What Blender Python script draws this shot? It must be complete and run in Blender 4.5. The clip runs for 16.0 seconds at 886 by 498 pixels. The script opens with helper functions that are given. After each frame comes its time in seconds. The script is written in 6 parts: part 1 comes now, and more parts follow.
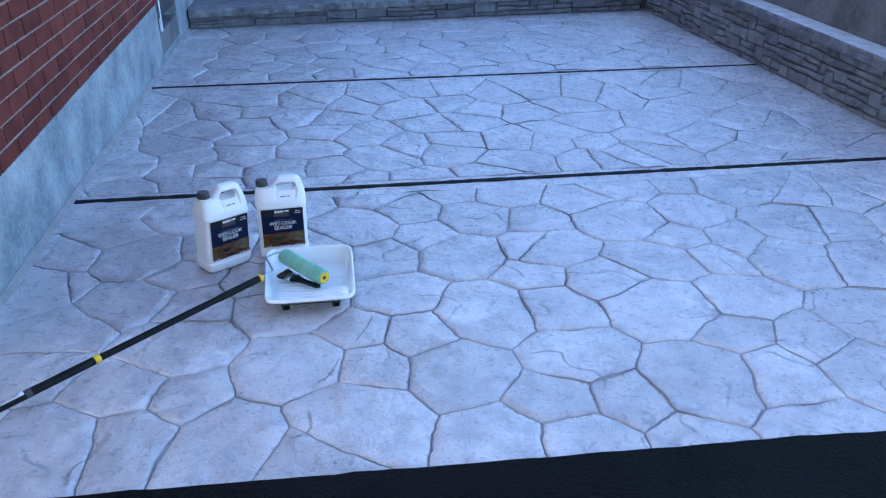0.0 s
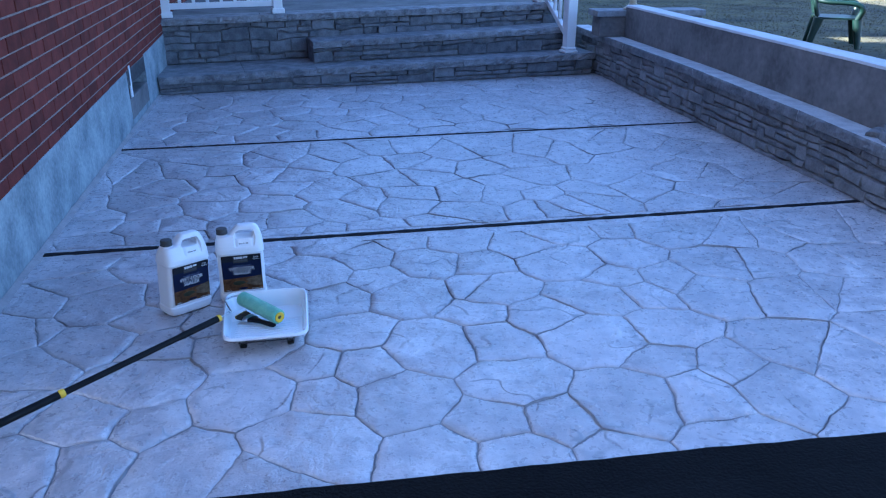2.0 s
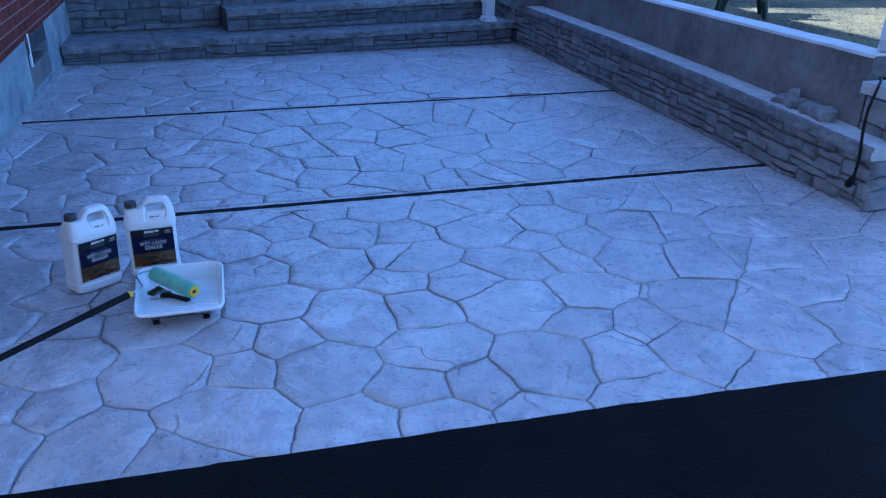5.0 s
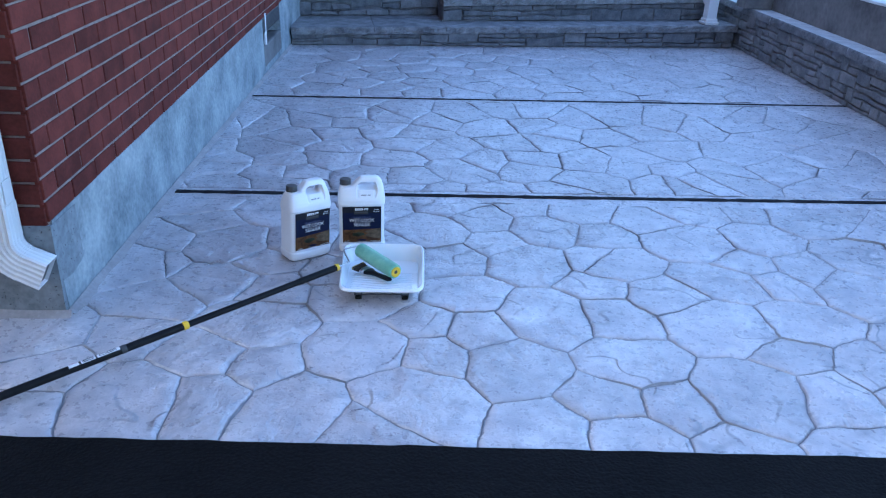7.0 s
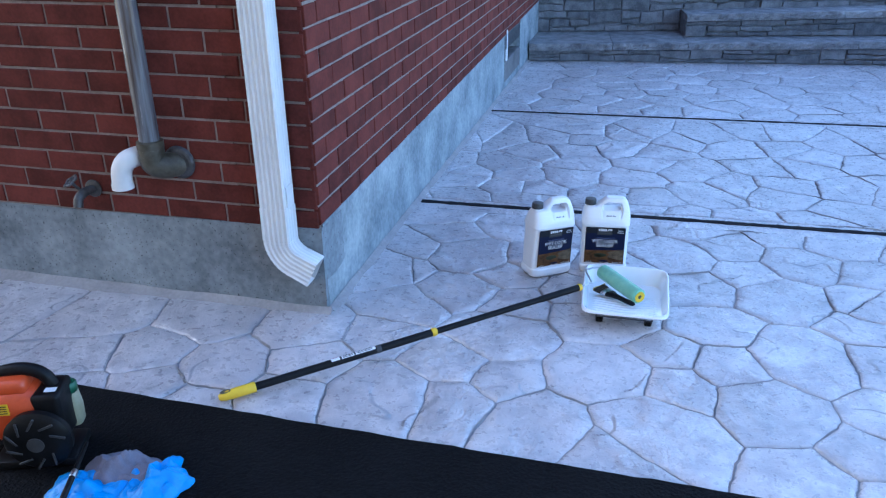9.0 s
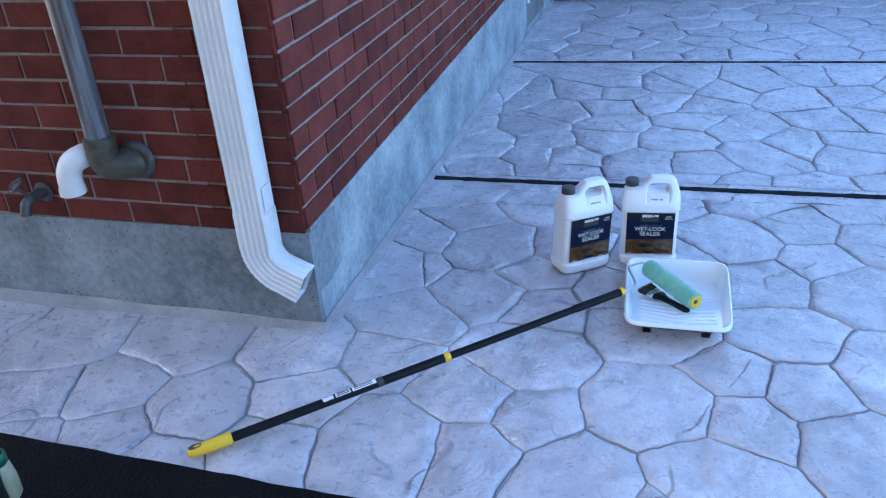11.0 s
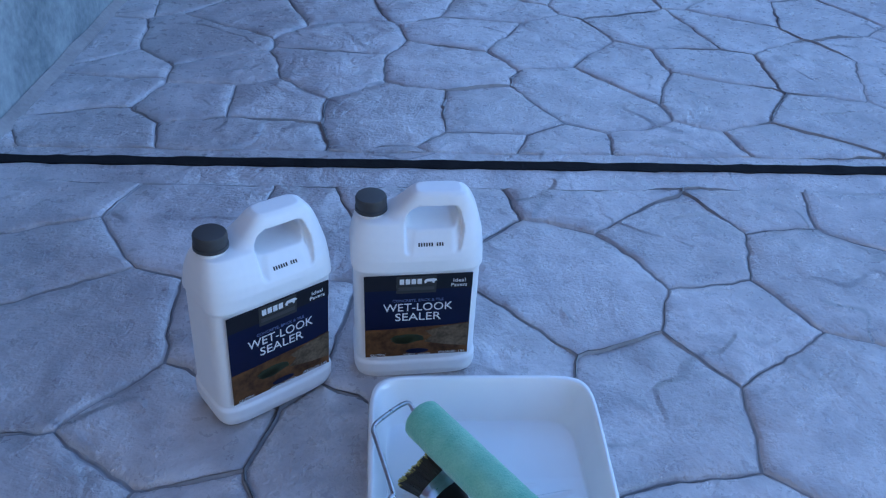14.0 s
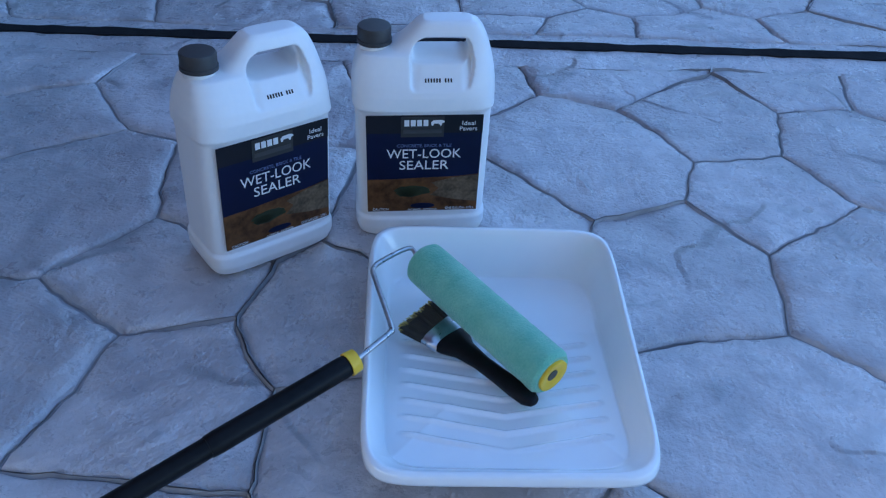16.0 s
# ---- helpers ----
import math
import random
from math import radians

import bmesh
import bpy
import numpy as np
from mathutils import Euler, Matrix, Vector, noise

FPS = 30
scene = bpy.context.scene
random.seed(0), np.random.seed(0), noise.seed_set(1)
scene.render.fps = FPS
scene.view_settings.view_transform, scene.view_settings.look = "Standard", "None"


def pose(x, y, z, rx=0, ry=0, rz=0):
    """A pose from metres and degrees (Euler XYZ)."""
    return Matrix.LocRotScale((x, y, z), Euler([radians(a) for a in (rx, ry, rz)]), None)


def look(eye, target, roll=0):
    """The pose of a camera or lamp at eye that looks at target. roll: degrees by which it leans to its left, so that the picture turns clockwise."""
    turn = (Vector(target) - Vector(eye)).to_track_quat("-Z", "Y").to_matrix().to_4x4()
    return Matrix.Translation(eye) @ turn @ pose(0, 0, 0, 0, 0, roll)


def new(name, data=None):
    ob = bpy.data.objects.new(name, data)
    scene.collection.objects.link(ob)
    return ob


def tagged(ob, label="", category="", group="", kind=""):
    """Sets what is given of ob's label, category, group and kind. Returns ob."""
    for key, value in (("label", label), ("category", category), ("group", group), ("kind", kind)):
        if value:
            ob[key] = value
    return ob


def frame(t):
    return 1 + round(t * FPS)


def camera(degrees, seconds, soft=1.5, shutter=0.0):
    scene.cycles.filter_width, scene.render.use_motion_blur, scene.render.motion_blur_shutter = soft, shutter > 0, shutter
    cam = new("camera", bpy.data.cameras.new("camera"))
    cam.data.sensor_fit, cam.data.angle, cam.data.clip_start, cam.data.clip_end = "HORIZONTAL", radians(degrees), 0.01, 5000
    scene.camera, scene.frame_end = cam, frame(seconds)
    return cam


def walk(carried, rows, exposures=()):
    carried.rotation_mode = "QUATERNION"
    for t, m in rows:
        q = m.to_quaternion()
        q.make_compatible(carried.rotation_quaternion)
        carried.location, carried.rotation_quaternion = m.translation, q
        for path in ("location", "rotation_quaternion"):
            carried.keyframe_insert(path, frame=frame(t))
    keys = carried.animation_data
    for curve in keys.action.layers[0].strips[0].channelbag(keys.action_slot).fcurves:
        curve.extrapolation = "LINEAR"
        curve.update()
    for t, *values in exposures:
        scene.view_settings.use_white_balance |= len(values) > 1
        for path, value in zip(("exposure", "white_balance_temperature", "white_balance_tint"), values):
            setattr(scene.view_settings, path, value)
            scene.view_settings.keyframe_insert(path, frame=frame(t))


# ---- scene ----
from mathutils.bvhtree import BVHTree

# The camera and its walk.
cam = camera(59.3, 16.0, soft=1.2)
PATH = [
    (0, (1.1894, -2.1956, 1.4164), (1.4173, -0.6828, 0.6295), 0.7),
    (0.5, (1.2393, -2.3065, 1.4147), (1.4912, -0.7826, 0.6579), 1.1),
    (1, (1.2547, -2.3925, 1.4216), (1.5153, -0.8557, 0.694), 1.1),
    (1.5, (1.2547, -2.4278, 1.4259), (1.5308, -0.8772, 0.7353), 0.6),
    (2, (1.2582, -2.439, 1.4302), (1.5489, -0.8763, 0.7714), 0.5),
    (2.5, (1.2651, -2.4398, 1.4276), (1.5824, -0.8789, 0.7792), 0.5),
    (3, (1.278, -2.4398, 1.4207), (1.6486, -0.897, 0.7577), 0.6),
    (3.5, (1.2891, -2.4441, 1.419), (1.7243, -0.9254, 0.7379), 1.0),
    (3.7, (1.2891, -2.445, 1.4181), (1.7535, -0.9383, 0.7301), 1.2),
    (5.8, (1.2909, -2.42, 1.4027), (1.6615, -0.903, 0.682), 2.1),
    (6, (1.2737, -2.4089, 1.4052), (1.5944, -0.8824, 0.6811), 2.4),
    (6.5, (1.2418, -2.3839, 1.3949), (1.4328, -0.8359, 0.6699), 2.4),
    (7, (1.2083, -2.3719, 1.3906), (1.2668, -0.8153, 0.6596), 2.2),
    (7.5, (1.1825, -2.3684, 1.3863), (1.1085, -0.8161, 0.6493), 1.8),
    (8, (1.155, -2.3831, 1.388), (0.958, -0.8394, 0.6553), 1.3),
    (8.5, (1.1214, -2.3925, 1.3889), (0.8058, -0.8574, 0.6811), 0.4),
    (8.7, (1.1025, -2.3951, 1.4104), (0.7508, -0.8669, 0.7035), -0.0),
    (10.8, (0.9709, -1.9264, 1.3898), (0.4721, -0.4893, 0.5865), -4.0),
    (11, (1.0028, -1.8671, 1.3803), (0.5538, -0.4257, 0.5556), -4.0),
    (11.5, (1.0251, -1.7295, 1.364), (0.7895, -0.2752, 0.4756), -2.5),
    (12, (0.934, -1.5265, 1.3468), (0.9039, -0.0722, 0.4291), -0.6),
    (12.5, (0.8935, -1.2797, 1.3106), (0.958, 0.1582, 0.3689), 0.3),
    (13, (0.9546, -0.9348, 1.2995), (1.0191, 0.4773, 0.3191), 1.7),
    (13.5, (0.946, -0.6097, 1.1877), (1.038, 0.7921, 0.1944), 3.3),
    (14, (0.9701, -0.3302, 0.8849), (1.0449, 1.0561, -0.1299), 3.0),
    (14.5, (1.0028, -0.2485, 0.6562), (1.0053, 1.161, -0.3294), 2.9),
    (15, (1.02, -0.2692, 0.6398), (1.0071, 1.173, -0.2984), 3.5),
    (15.5, (1.0114, -0.3225, 0.6854), (1.0174, 1.0802, -0.3096), 3.4),
    (16, (0.9899, -0.3603, 0.7224), (1.0311, 0.9623, -0.3758), 3.2),
]
walk(cam, [(t, look(eye, target, roll)) for t, eye, target, roll in PATH],
     [(0, 3.57, 5270, 12), (1.4, 3.46, 5170, 12), (2.4, 2.93, 4280, 16), (3.1, 2.76, 4330, 16), (3.7, 2.71, 4230, 16), (5.8, 2.93, 4400, 16), (6.6, 3.38, 5030, 11), (8.5, 3.77, 5230, 11), (11, 3.68, 5160, 11), (11.5, 3.42, 5110, 11), (12.0, 3.11, 5100, 12), (12.5, 3.03, 5050, 12), (13.5, 3.19, 5150, 13), (14, 3.09, 5070, 12), (16, 2.96, 4930, 9)])

# Sky and sun. The house stands between the low sun and the driveway.
SUN_HEIGHT, SUN_SIDE = 29.6, -78.0
world = bpy.data.worlds.new("sky")
scene.world = world
world.use_nodes = True
wn = world.node_tree
sky = wn.nodes.new("ShaderNodeTexSky")
sky.sky_type, sky.sun_disc = "NISHITA", False
sky.sun_elevation, sky.sun_rotation = radians(SUN_HEIGHT), radians(SUN_SIDE)
wn.links.new(sky.outputs[0], wn.nodes["Background"].inputs[0])
wn.nodes["Background"].inputs[1].default_value = 0.05
sun_lamp = bpy.data.lights.new("sun", "SUN")
sun_lamp.energy, sun_lamp.angle, sun_lamp.color = 5.0, radians(0.5), (1.0, 0.86, 0.64)
sun_ob = new("sun", sun_lamp)
sun_ob.matrix_world = look((20 * math.cos(radians(SUN_HEIGHT)) * math.sin(radians(SUN_SIDE)), 20 * math.cos(radians(SUN_HEIGHT)) * math.cos(radians(SUN_SIDE)), 20 * math.sin(radians(SUN_HEIGHT))), (0, 0, 0))


# ---- materials ----
def material(name, dark, light, rough=0.6, scale=6.0, fine=60.0, bump=0.3, metal=0.0, spread=0.0, fine_mix=0.35, depth=0.004, coords="Object", spec=0.5, sheen=0.0, stretch=None, pits=0.0):
    """Two scales of noise between two colours, with relief; spread varies each piece."""
    m = bpy.data.materials.new(name)
    m.use_nodes = True
    n, l = m.node_tree.nodes, m.node_tree.links
    b = n["Principled BSDF"]
    b.inputs["Metallic"].default_value = metal
    b.inputs["Specular IOR Level"].default_value = spec
    if sheen:
        b.inputs["Sheen Weight"].default_value = sheen
    co = n.new("ShaderNodeTexCoord")
    info = n.new("ShaderNodeObjectInfo")
    geo = n.new("ShaderNodeNewGeometry")
    pos = n.new("ShaderNodeVectorMath")
    pos.operation = "ADD"
    if coords == "Object":
        l.new(co.outputs["Object"], pos.inputs[0])
        off = n.new("ShaderNodeMath")
        off.operation = "MULTIPLY"
        off.inputs[1].default_value = 37.0 if spread else 0.0
        l.new(info.outputs["Random"], off.inputs[0])
        l.new(off.outputs[0], pos.inputs[1])
    else:
        l.new(geo.outputs["Position"], pos.inputs[0])
    place = pos.outputs[0]
    if stretch:
        mp = n.new("ShaderNodeMapping")
        mp.inputs["Scale"].default_value = stretch
        l.new(place, mp.inputs["Vector"])
        place = mp.outputs[0]
    big, small = n.new("ShaderNodeTexNoise"), n.new("ShaderNodeTexNoise")
    for t, s, d in ((big, scale, 5), (small, fine, 4)):
        t.inputs["Scale"].default_value, t.inputs["Detail"].default_value = s, d
        l.new(place, t.inputs["Vector"])
    mix = n.new("ShaderNodeMix")
    mix.inputs[0].default_value = fine_mix
    l.new(big.outputs[0], mix.inputs[2])
    l.new(small.outputs[0], mix.inputs[3])
    value = mix.outputs[0]
    if spread:
        rnd = n.new("ShaderNodeMath")
        rnd.operation = "MULTIPLY_ADD"
        rnd.inputs[1].default_value, rnd.inputs[2].default_value = spread, -spread / 2
        add = n.new("ShaderNodeMath")
        add.operation = "ADD"
        both = n.new("ShaderNodeMath")
        both.operation = "ADD"
        l.new(info.outputs["Random"], both.inputs[0])
        l.new(geo.outputs["Random Per Island"], both.inputs[1])
        frac = n.new("ShaderNodeMath")
        frac.operation = "FRACT"
        l.new(both.outputs[0], frac.inputs[0])
        l.new(frac.outputs[0], rnd.inputs[0])
        l.new(value, add.inputs[0])
        l.new(rnd.outputs[0], add.inputs[1])
        value = add.outputs[0]
    ramp = n.new("ShaderNodeValToRGB")
    ramp.color_ramp.elements[0].position, ramp.color_ramp.elements[1].position = 0.33, 0.68
    ramp.color_ramp.elements[0].color, ramp.color_ramp.elements[1].color = (*dark, 1), (*light, 1)
    l.new(value, ramp.inputs[0])
    colour = ramp.outputs[0]
    if pits:
        pn = n.new("ShaderNodeTexNoise")
        pn.inputs["Scale"].default_value, pn.inputs["Detail"].default_value = pits, 2
        l.new(place, pn.inputs["Vector"])
        pr = n.new("ShaderNodeMapRange")
        pr.inputs[1].default_value, pr.inputs[2].default_value = 0.66, 0.7
        l.new(pn.outputs[0], pr.inputs[0])
        pm = n.new("ShaderNodeMix")
        pm.data_type = "RGBA"
        l.new(pr.outputs[0], pm.inputs[0])
        l.new(colour, pm.inputs[6])
        pm.inputs[7].default_value = (0.03, 0.03, 0.032, 1)
        colour = pm.outputs[2]
    l.new(colour, b.inputs["Base Color"])
    rr = n.new("ShaderNodeMapRange")
    rr.inputs[3].default_value, rr.inputs[4].default_value = max(0.03, rough - 0.1), min(1, rough + 0.1)
    l.new(small.outputs[0], rr.inputs[0])
    l.new(rr.outputs[0], b.inputs["Roughness"])
    if bump:
        bp = n.new("ShaderNodeBump")
        bp.inputs["Strength"].default_value, bp.inputs["Distance"].default_value = bump, depth
        l.new(mix.outputs[0], bp.inputs["Height"])
        l.new(bp.outputs[0], b.inputs["Normal"])
    return m


def stamped_material():
    """Stamped concrete: pale washed blotches, grey pores and slate-like creases, in world size."""
    m = bpy.data.materials.new("stamped_concrete")
    m.use_nodes = True
    n, l = m.node_tree.nodes, m.node_tree.links
    b = n["Principled BSDF"]
    b.inputs["Specular IOR Level"].default_value = 1.0
    geo, info = n.new("ShaderNodeNewGeometry"), n.new("ShaderNodeObjectInfo")

    def noise_at(scale, detail, rough=0.5, distort=0.0, stretch=(1, 1, 1)):
        mp = n.new("ShaderNodeMapping")
        mp.inputs["Scale"].default_value = stretch
        l.new(geo.outputs["Position"], mp.inputs["Vector"])
        t = n.new("ShaderNodeTexNoise")
        t.inputs["Scale"].default_value, t.inputs["Detail"].default_value = scale, detail
        t.inputs["Roughness"].default_value, t.inputs["Distortion"].default_value = rough, distort
        l.new(mp.outputs[0], t.inputs["Vector"])
        return t.outputs[0]

    def math_node(op, a, c=None, clamp=False):
        t = n.new("ShaderNodeMath")
        t.operation, t.use_clamp = op, clamp
        for k, v in ((0, a), (1, c)):
            if v is None:
                continue
            if isinstance(v, (int, float)):
                t.inputs[k].default_value = v
            else:
                l.new(v, t.inputs[k])
        return t.outputs[0]

    def spread(v, low, high, to0=0.0, to1=1.0):
        t = n.new("ShaderNodeMapRange")
        for k, x in enumerate((low, high, to0, to1)):
            t.inputs[k + 1].default_value = x
        l.new(v, t.inputs[0])
        return t.outputs[0]

    def blend(f, a, c):
        t = n.new("ShaderNodeMix")
        t.data_type = "RGBA"
        l.new(f, t.inputs[0])
        for k, v in ((6, a), (7, c)):
            if isinstance(v, tuple):
                t.inputs[k].default_value = (*v, 1)
            else:
                l.new(v, t.inputs[k])
        return t.outputs[2]

    broad, patch, grain, pores = noise_at(1.3, 3), noise_at(5.5, 7, 0.55, 0.4), noise_at(34.0, 5, 0.6), noise_at(150.0, 3, 0.6)
    wash, soft = noise_at(3.4, 8, 0.6, 0.6), noise_at(13.0, 4, 0.5, 0.3)
    rubbed = spread(noise_at(4.4, 5, 0.6, 0.5), 0.46, 0.62)
    where = spread(noise_at(2.1, 2), 0.52, 0.6)
    colour = blend(spread(patch, 0.34, 0.66), (0.44, 0.415, 0.425), (0.64, 0.61, 0.615))
    colour = blend(spread(broad, 0.38, 0.62, 0.0, 0.5), colour, (0.58, 0.52, 0.52))
    colour = blend(spread(wash, 0.52, 0.70, 0.0, 0.7), colour, (0.76, 0.74, 0.745))
    colour = blend(spread(soft, 0.47, 0.66, 0.0, 0.65), colour, (0.35, 0.335, 0.357))
    rubbed = math_node("ADD", math_node("MULTIPLY", rubbed, 0.72), 0.28)
    rough_spots = math_node("MULTIPLY", spread(grain, 0.48, 0.64, 0.0, 0.42), rubbed)
    colour = blend(rough_spots, colour, (0.26, 0.255, 0.27))
    fleck = math_node("MULTIPLY", spread(pores, 0.57, 0.70, 0.0, 0.3), rubbed)
    colour = blend(fleck, colour, (0.20, 0.197, 0.205))
    # slate-like clefts: short steps in the surface, with a darker line along them
    cleft = noise_at(2.1, 2.6, 0.5, 0.15)
    here = spread(noise_at(4.6, 2, 0.5, 0.3), 0.50, 0.57)
    line = spread(math_node("ABSOLUTE", math_node("SUBTRACT", cleft, 0.5)), 0.002, 0.008, 1.0, 0.0)
    colour = blend(math_node("MULTIPLY", math_node("MULTIPLY", line, here), 0.5), colour, (0.17, 0.165, 0.18))
    tone = n.new("ShaderNodeHueSaturation")
    l.new(colour, tone.inputs["Color"])
    l.new(spread(info.outputs["Random"], 0.0, 1.0, 0.84, 1.04), tone.inputs["Value"])
    l.new(tone.outputs[0], b.inputs["Base Color"])
    b.inputs["IOR"].default_value = 1.6
    l.new(spread(grain, 0.3, 0.7, 0.22, 0.40), b.inputs["Roughness"])
    ridge = spread(math_node("ABSOLUTE", math_node("SUBTRACT", noise_at(7.0, 6, 0.6, 0.6), 0.5)), 0.0, 0.16)
    height = math_node("ADD", math_node("MULTIPLY", patch, 0.9), math_node("MULTIPLY", math_node("MULTIPLY", grain, rubbed), 0.3))
    height = math_node("ADD", height, math_node("MULTIPLY", math_node("MULTIPLY", spread(cleft, 0.494, 0.506), here), 0.3))
    height = math_node("ADD", height, math_node("MULTIPLY", pores, 0.2))
    height = math_node("ADD", height, math_node("MULTIPLY", soft, 0.5))
    height = math_node("ADD", height, math_node("MULTIPLY", math_node("MULTIPLY", ridge, where), 0.35))
    height = math_node("ADD", height, math_node("MULTIPLY", noise_at(3.4, 6, 0.5, 0.8), 1.5))
    bp = n.new("ShaderNodeBump")
    bp.inputs["Strength"].default_value, bp.inputs["Distance"].default_value = 1.0, 0.0115
    l.new(height, bp.inputs["Height"])
    l.new(bp.outputs[0], b.inputs["Normal"])
    return m


M_STONE = stamped_material()
M_JOINT = material("concrete_joint", (0.21, 0.207, 0.217), (0.46, 0.445, 0.455), 0.75, 3.5, 60.0, 0.4, coords="World")
M_FILLER = material("black_joint_filler", (0.008, 0.008, 0.01), (0.02, 0.02, 0.022), 0.85, 20.0, 120.0, 0.8, spec=0.1)
M_ASPHALT = material("asphalt", (0.0012, 0.0012, 0.0016), (0.0105, 0.0105, 0.0115), 0.75, 2.5, 110.0, 1.0, depth=0.012, fine_mix=0.6, coords="World", spec=0.08)
M_BRICK = material("red_brick", (0.078, 0.0205, 0.0165), (0.162, 0.041, 0.032), 0.85, 9.0, 90.0, 0.5, spread=0.24, depth=0.003, coords="World", spec=0.12)
M_MORTAR = material("mortar", (0.19, 0.15, 0.14), (0.33, 0.275, 0.255), 0.9, 20.0, 120.0, 0.5, depth=0.003, coords="World", spec=0.12)
M_PITTED = material("pitted_foundation", (0.11, 0.125, 0.14), (0.33, 0.36, 0.385), 0.85, 3.2, 40.0, 0.6, depth=0.006, coords="World", fine_mix=0.3, pits=125.0, spec=0.15)
M_SAND = material("sandy_mortar_fillet", (0.24, 0.228, 0.228), (0.41, 0.385, 0.38), 0.9, 6.0, 80.0, 0.6, coords="World", spec=0.2)
M_PLINTH = material("foundation_parging", (0.15, 0.18, 0.20), (0.42, 0.455, 0.465), 0.8, 4.5, 50.0, 0.5, depth=0.006, coords="World", spec=0.2)
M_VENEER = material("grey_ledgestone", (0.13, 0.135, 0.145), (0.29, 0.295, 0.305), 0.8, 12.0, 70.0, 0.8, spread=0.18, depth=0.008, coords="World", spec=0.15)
# Darker copy of the ledgestone: the porch's shade on the risers is in its colour.
M_RISER = material("porch_shade_ledgestone", (0.10, 0.106, 0.116), (0.245, 0.25, 0.265), 0.8, 12.0, 70.0, 0.8, spread=0.2, depth=0.008, coords="World", spec=0.15)
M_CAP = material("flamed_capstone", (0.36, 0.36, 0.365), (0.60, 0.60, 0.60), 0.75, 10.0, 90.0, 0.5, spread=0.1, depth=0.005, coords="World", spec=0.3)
# Darker than the wall caps; some of that is porch shade put into the colour.
M_TREAD = material("flamed_step_slab", (0.12, 0.12, 0.127), (0.34, 0.34, 0.345), 0.75, 10.0, 75.0, 0.6, spread=0.1, depth=0.006, coords="World", spec=0.25)
M_CONCRETE = material("poured_concrete", (0.10, 0.098, 0.098), (0.25, 0.24, 0.235), 0.8, 3.2, 26.0, 0.4, coords="World", spec=0.15)
# Pale concrete for the wall top, with the sky's brightness in its colour.
M_SKYTOP = material("skylit_concrete", (0.5, 0.5, 0.5), (0.72, 0.72, 0.71), 0.8, 5.0, 70.0, 0.4, coords="World")
M_WHITE = material("white_vinyl", (0.76, 0.76, 0.76), (0.82, 0.82, 0.82), 0.35, 3.0, 40.0, 0.05)
M_SPOUT = material("white_enamelled_metal", (0.66, 0.67, 0.68), (0.8, 0.8, 0.8), 0.38, 4.0, 30.0, 0.08)
M_JUG = material("white_plastic", (0.85, 0.86, 0.87), (0.9, 0.9, 0.9), 0.36, 8.0, 120.0, 0.06, depth=0.001)
M_TRAY = material("glossy_white_plastic", (0.84, 0.86, 0.88), (0.88, 0.9, 0.91), 0.04, 8.0, 30.0, 0.03, depth=0.001, spec=0.85)
M_CAPGREY = material("dark_grey_plastic", (0.03, 0.03, 0.031), (0.055, 0.055, 0.057), 0.5, 20.0, 150.0, 0.15, depth=0.001)
M_BLACK = material("black_plastic", (0.004, 0.004, 0.0045), (0.011, 0.011, 0.012), 0.4, 20.0, 120.0, 0.1, depth=0.001, spec=0.15)
M_YELLOW = material("yellow_plastic", (0.72, 0.46, 0.015), (0.85, 0.56, 0.02), 0.45, 15.0, 100.0, 0.1, depth=0.001)
M_METAL = material("zinc_wire", (0.42, 0.42, 0.43), (0.62, 0.62, 0.63), 0.3, 30.0, 120.0, 0.1, metal=1.0, depth=0.001)
M_GREEN = material("mint_roller_nap", (0.16, 0.44, 0.30), (0.30, 0.60, 0.42), 0.95, 30.0, 420.0, 1.0, depth=0.004, sheen=0.4)
M_NAVY = material("navy_label_paper", (0.003, 0.005, 0.024), (0.005, 0.009, 0.042), 0.45, 10.0, 60.0, 0.0, spec=0.2)
M_LABELDARK = material("dark_label_band", (0.006, 0.007, 0.011), (0.014, 0.015, 0.02), 0.45, 10.0, 60.0, 0.0, spec=0.2)
M_PICTURE = material("brown_label_picture", (0.008, 0.004, 0.003), (0.17, 0.078, 0.028), 0.45, 24.0, 140.0, 0.0, spec=0.2)
M_EARTH = material("cracked_earth_print", (0.03, 0.022, 0.014), (0.20, 0.145, 0.09), 0.45, 60.0, 220.0, 0.0, spec=0.2)
M_PRINT = material("white_print", (0.72, 0.72, 0.73), (0.78, 0.78, 0.78), 0.5, 10.0, 60.0, 0.0)
M_PRINTDIM = material("dim_blue_print", (0.1, 0.13, 0.28), (0.14, 0.18, 0.36), 0.5, 10.0, 60.0, 0.0)
M_INK = material("black_ink", (0.02, 0.02, 0.02), (0.03, 0.03, 0.03), 0.6, 10.0, 60.0, 0.0)
M_LEAFDARK = material("shrub_print", (0.006, 0.010, 0.003), (0.025, 0.035, 0.010), 0.5, 60.0, 160.0, 0.0)
M_RED = material("orange_red_plastic", (0.5, 0.06, 0.015), (0.62, 0.085, 0.02), 0.35, 12.0, 90.0, 0.08, depth=0.001)
M_TANK = material("milky_fuel_tank", (0.24, 0.23, 0.14), (0.36, 0.34, 0.23), 0.4, 12.0, 60.0, 0.05)
M_CAPGREEN = material("green_plastic", (0.008, 0.06, 0.03), (0.015, 0.1, 0.05), 0.4, 12.0, 60.0, 0.1)
M_GLOVE = material("blue_nitrile", (0.02, 0.22, 0.62), (0.04, 0.32, 0.75), 0.45, 25.0, 200.0, 0.3, depth=0.002)
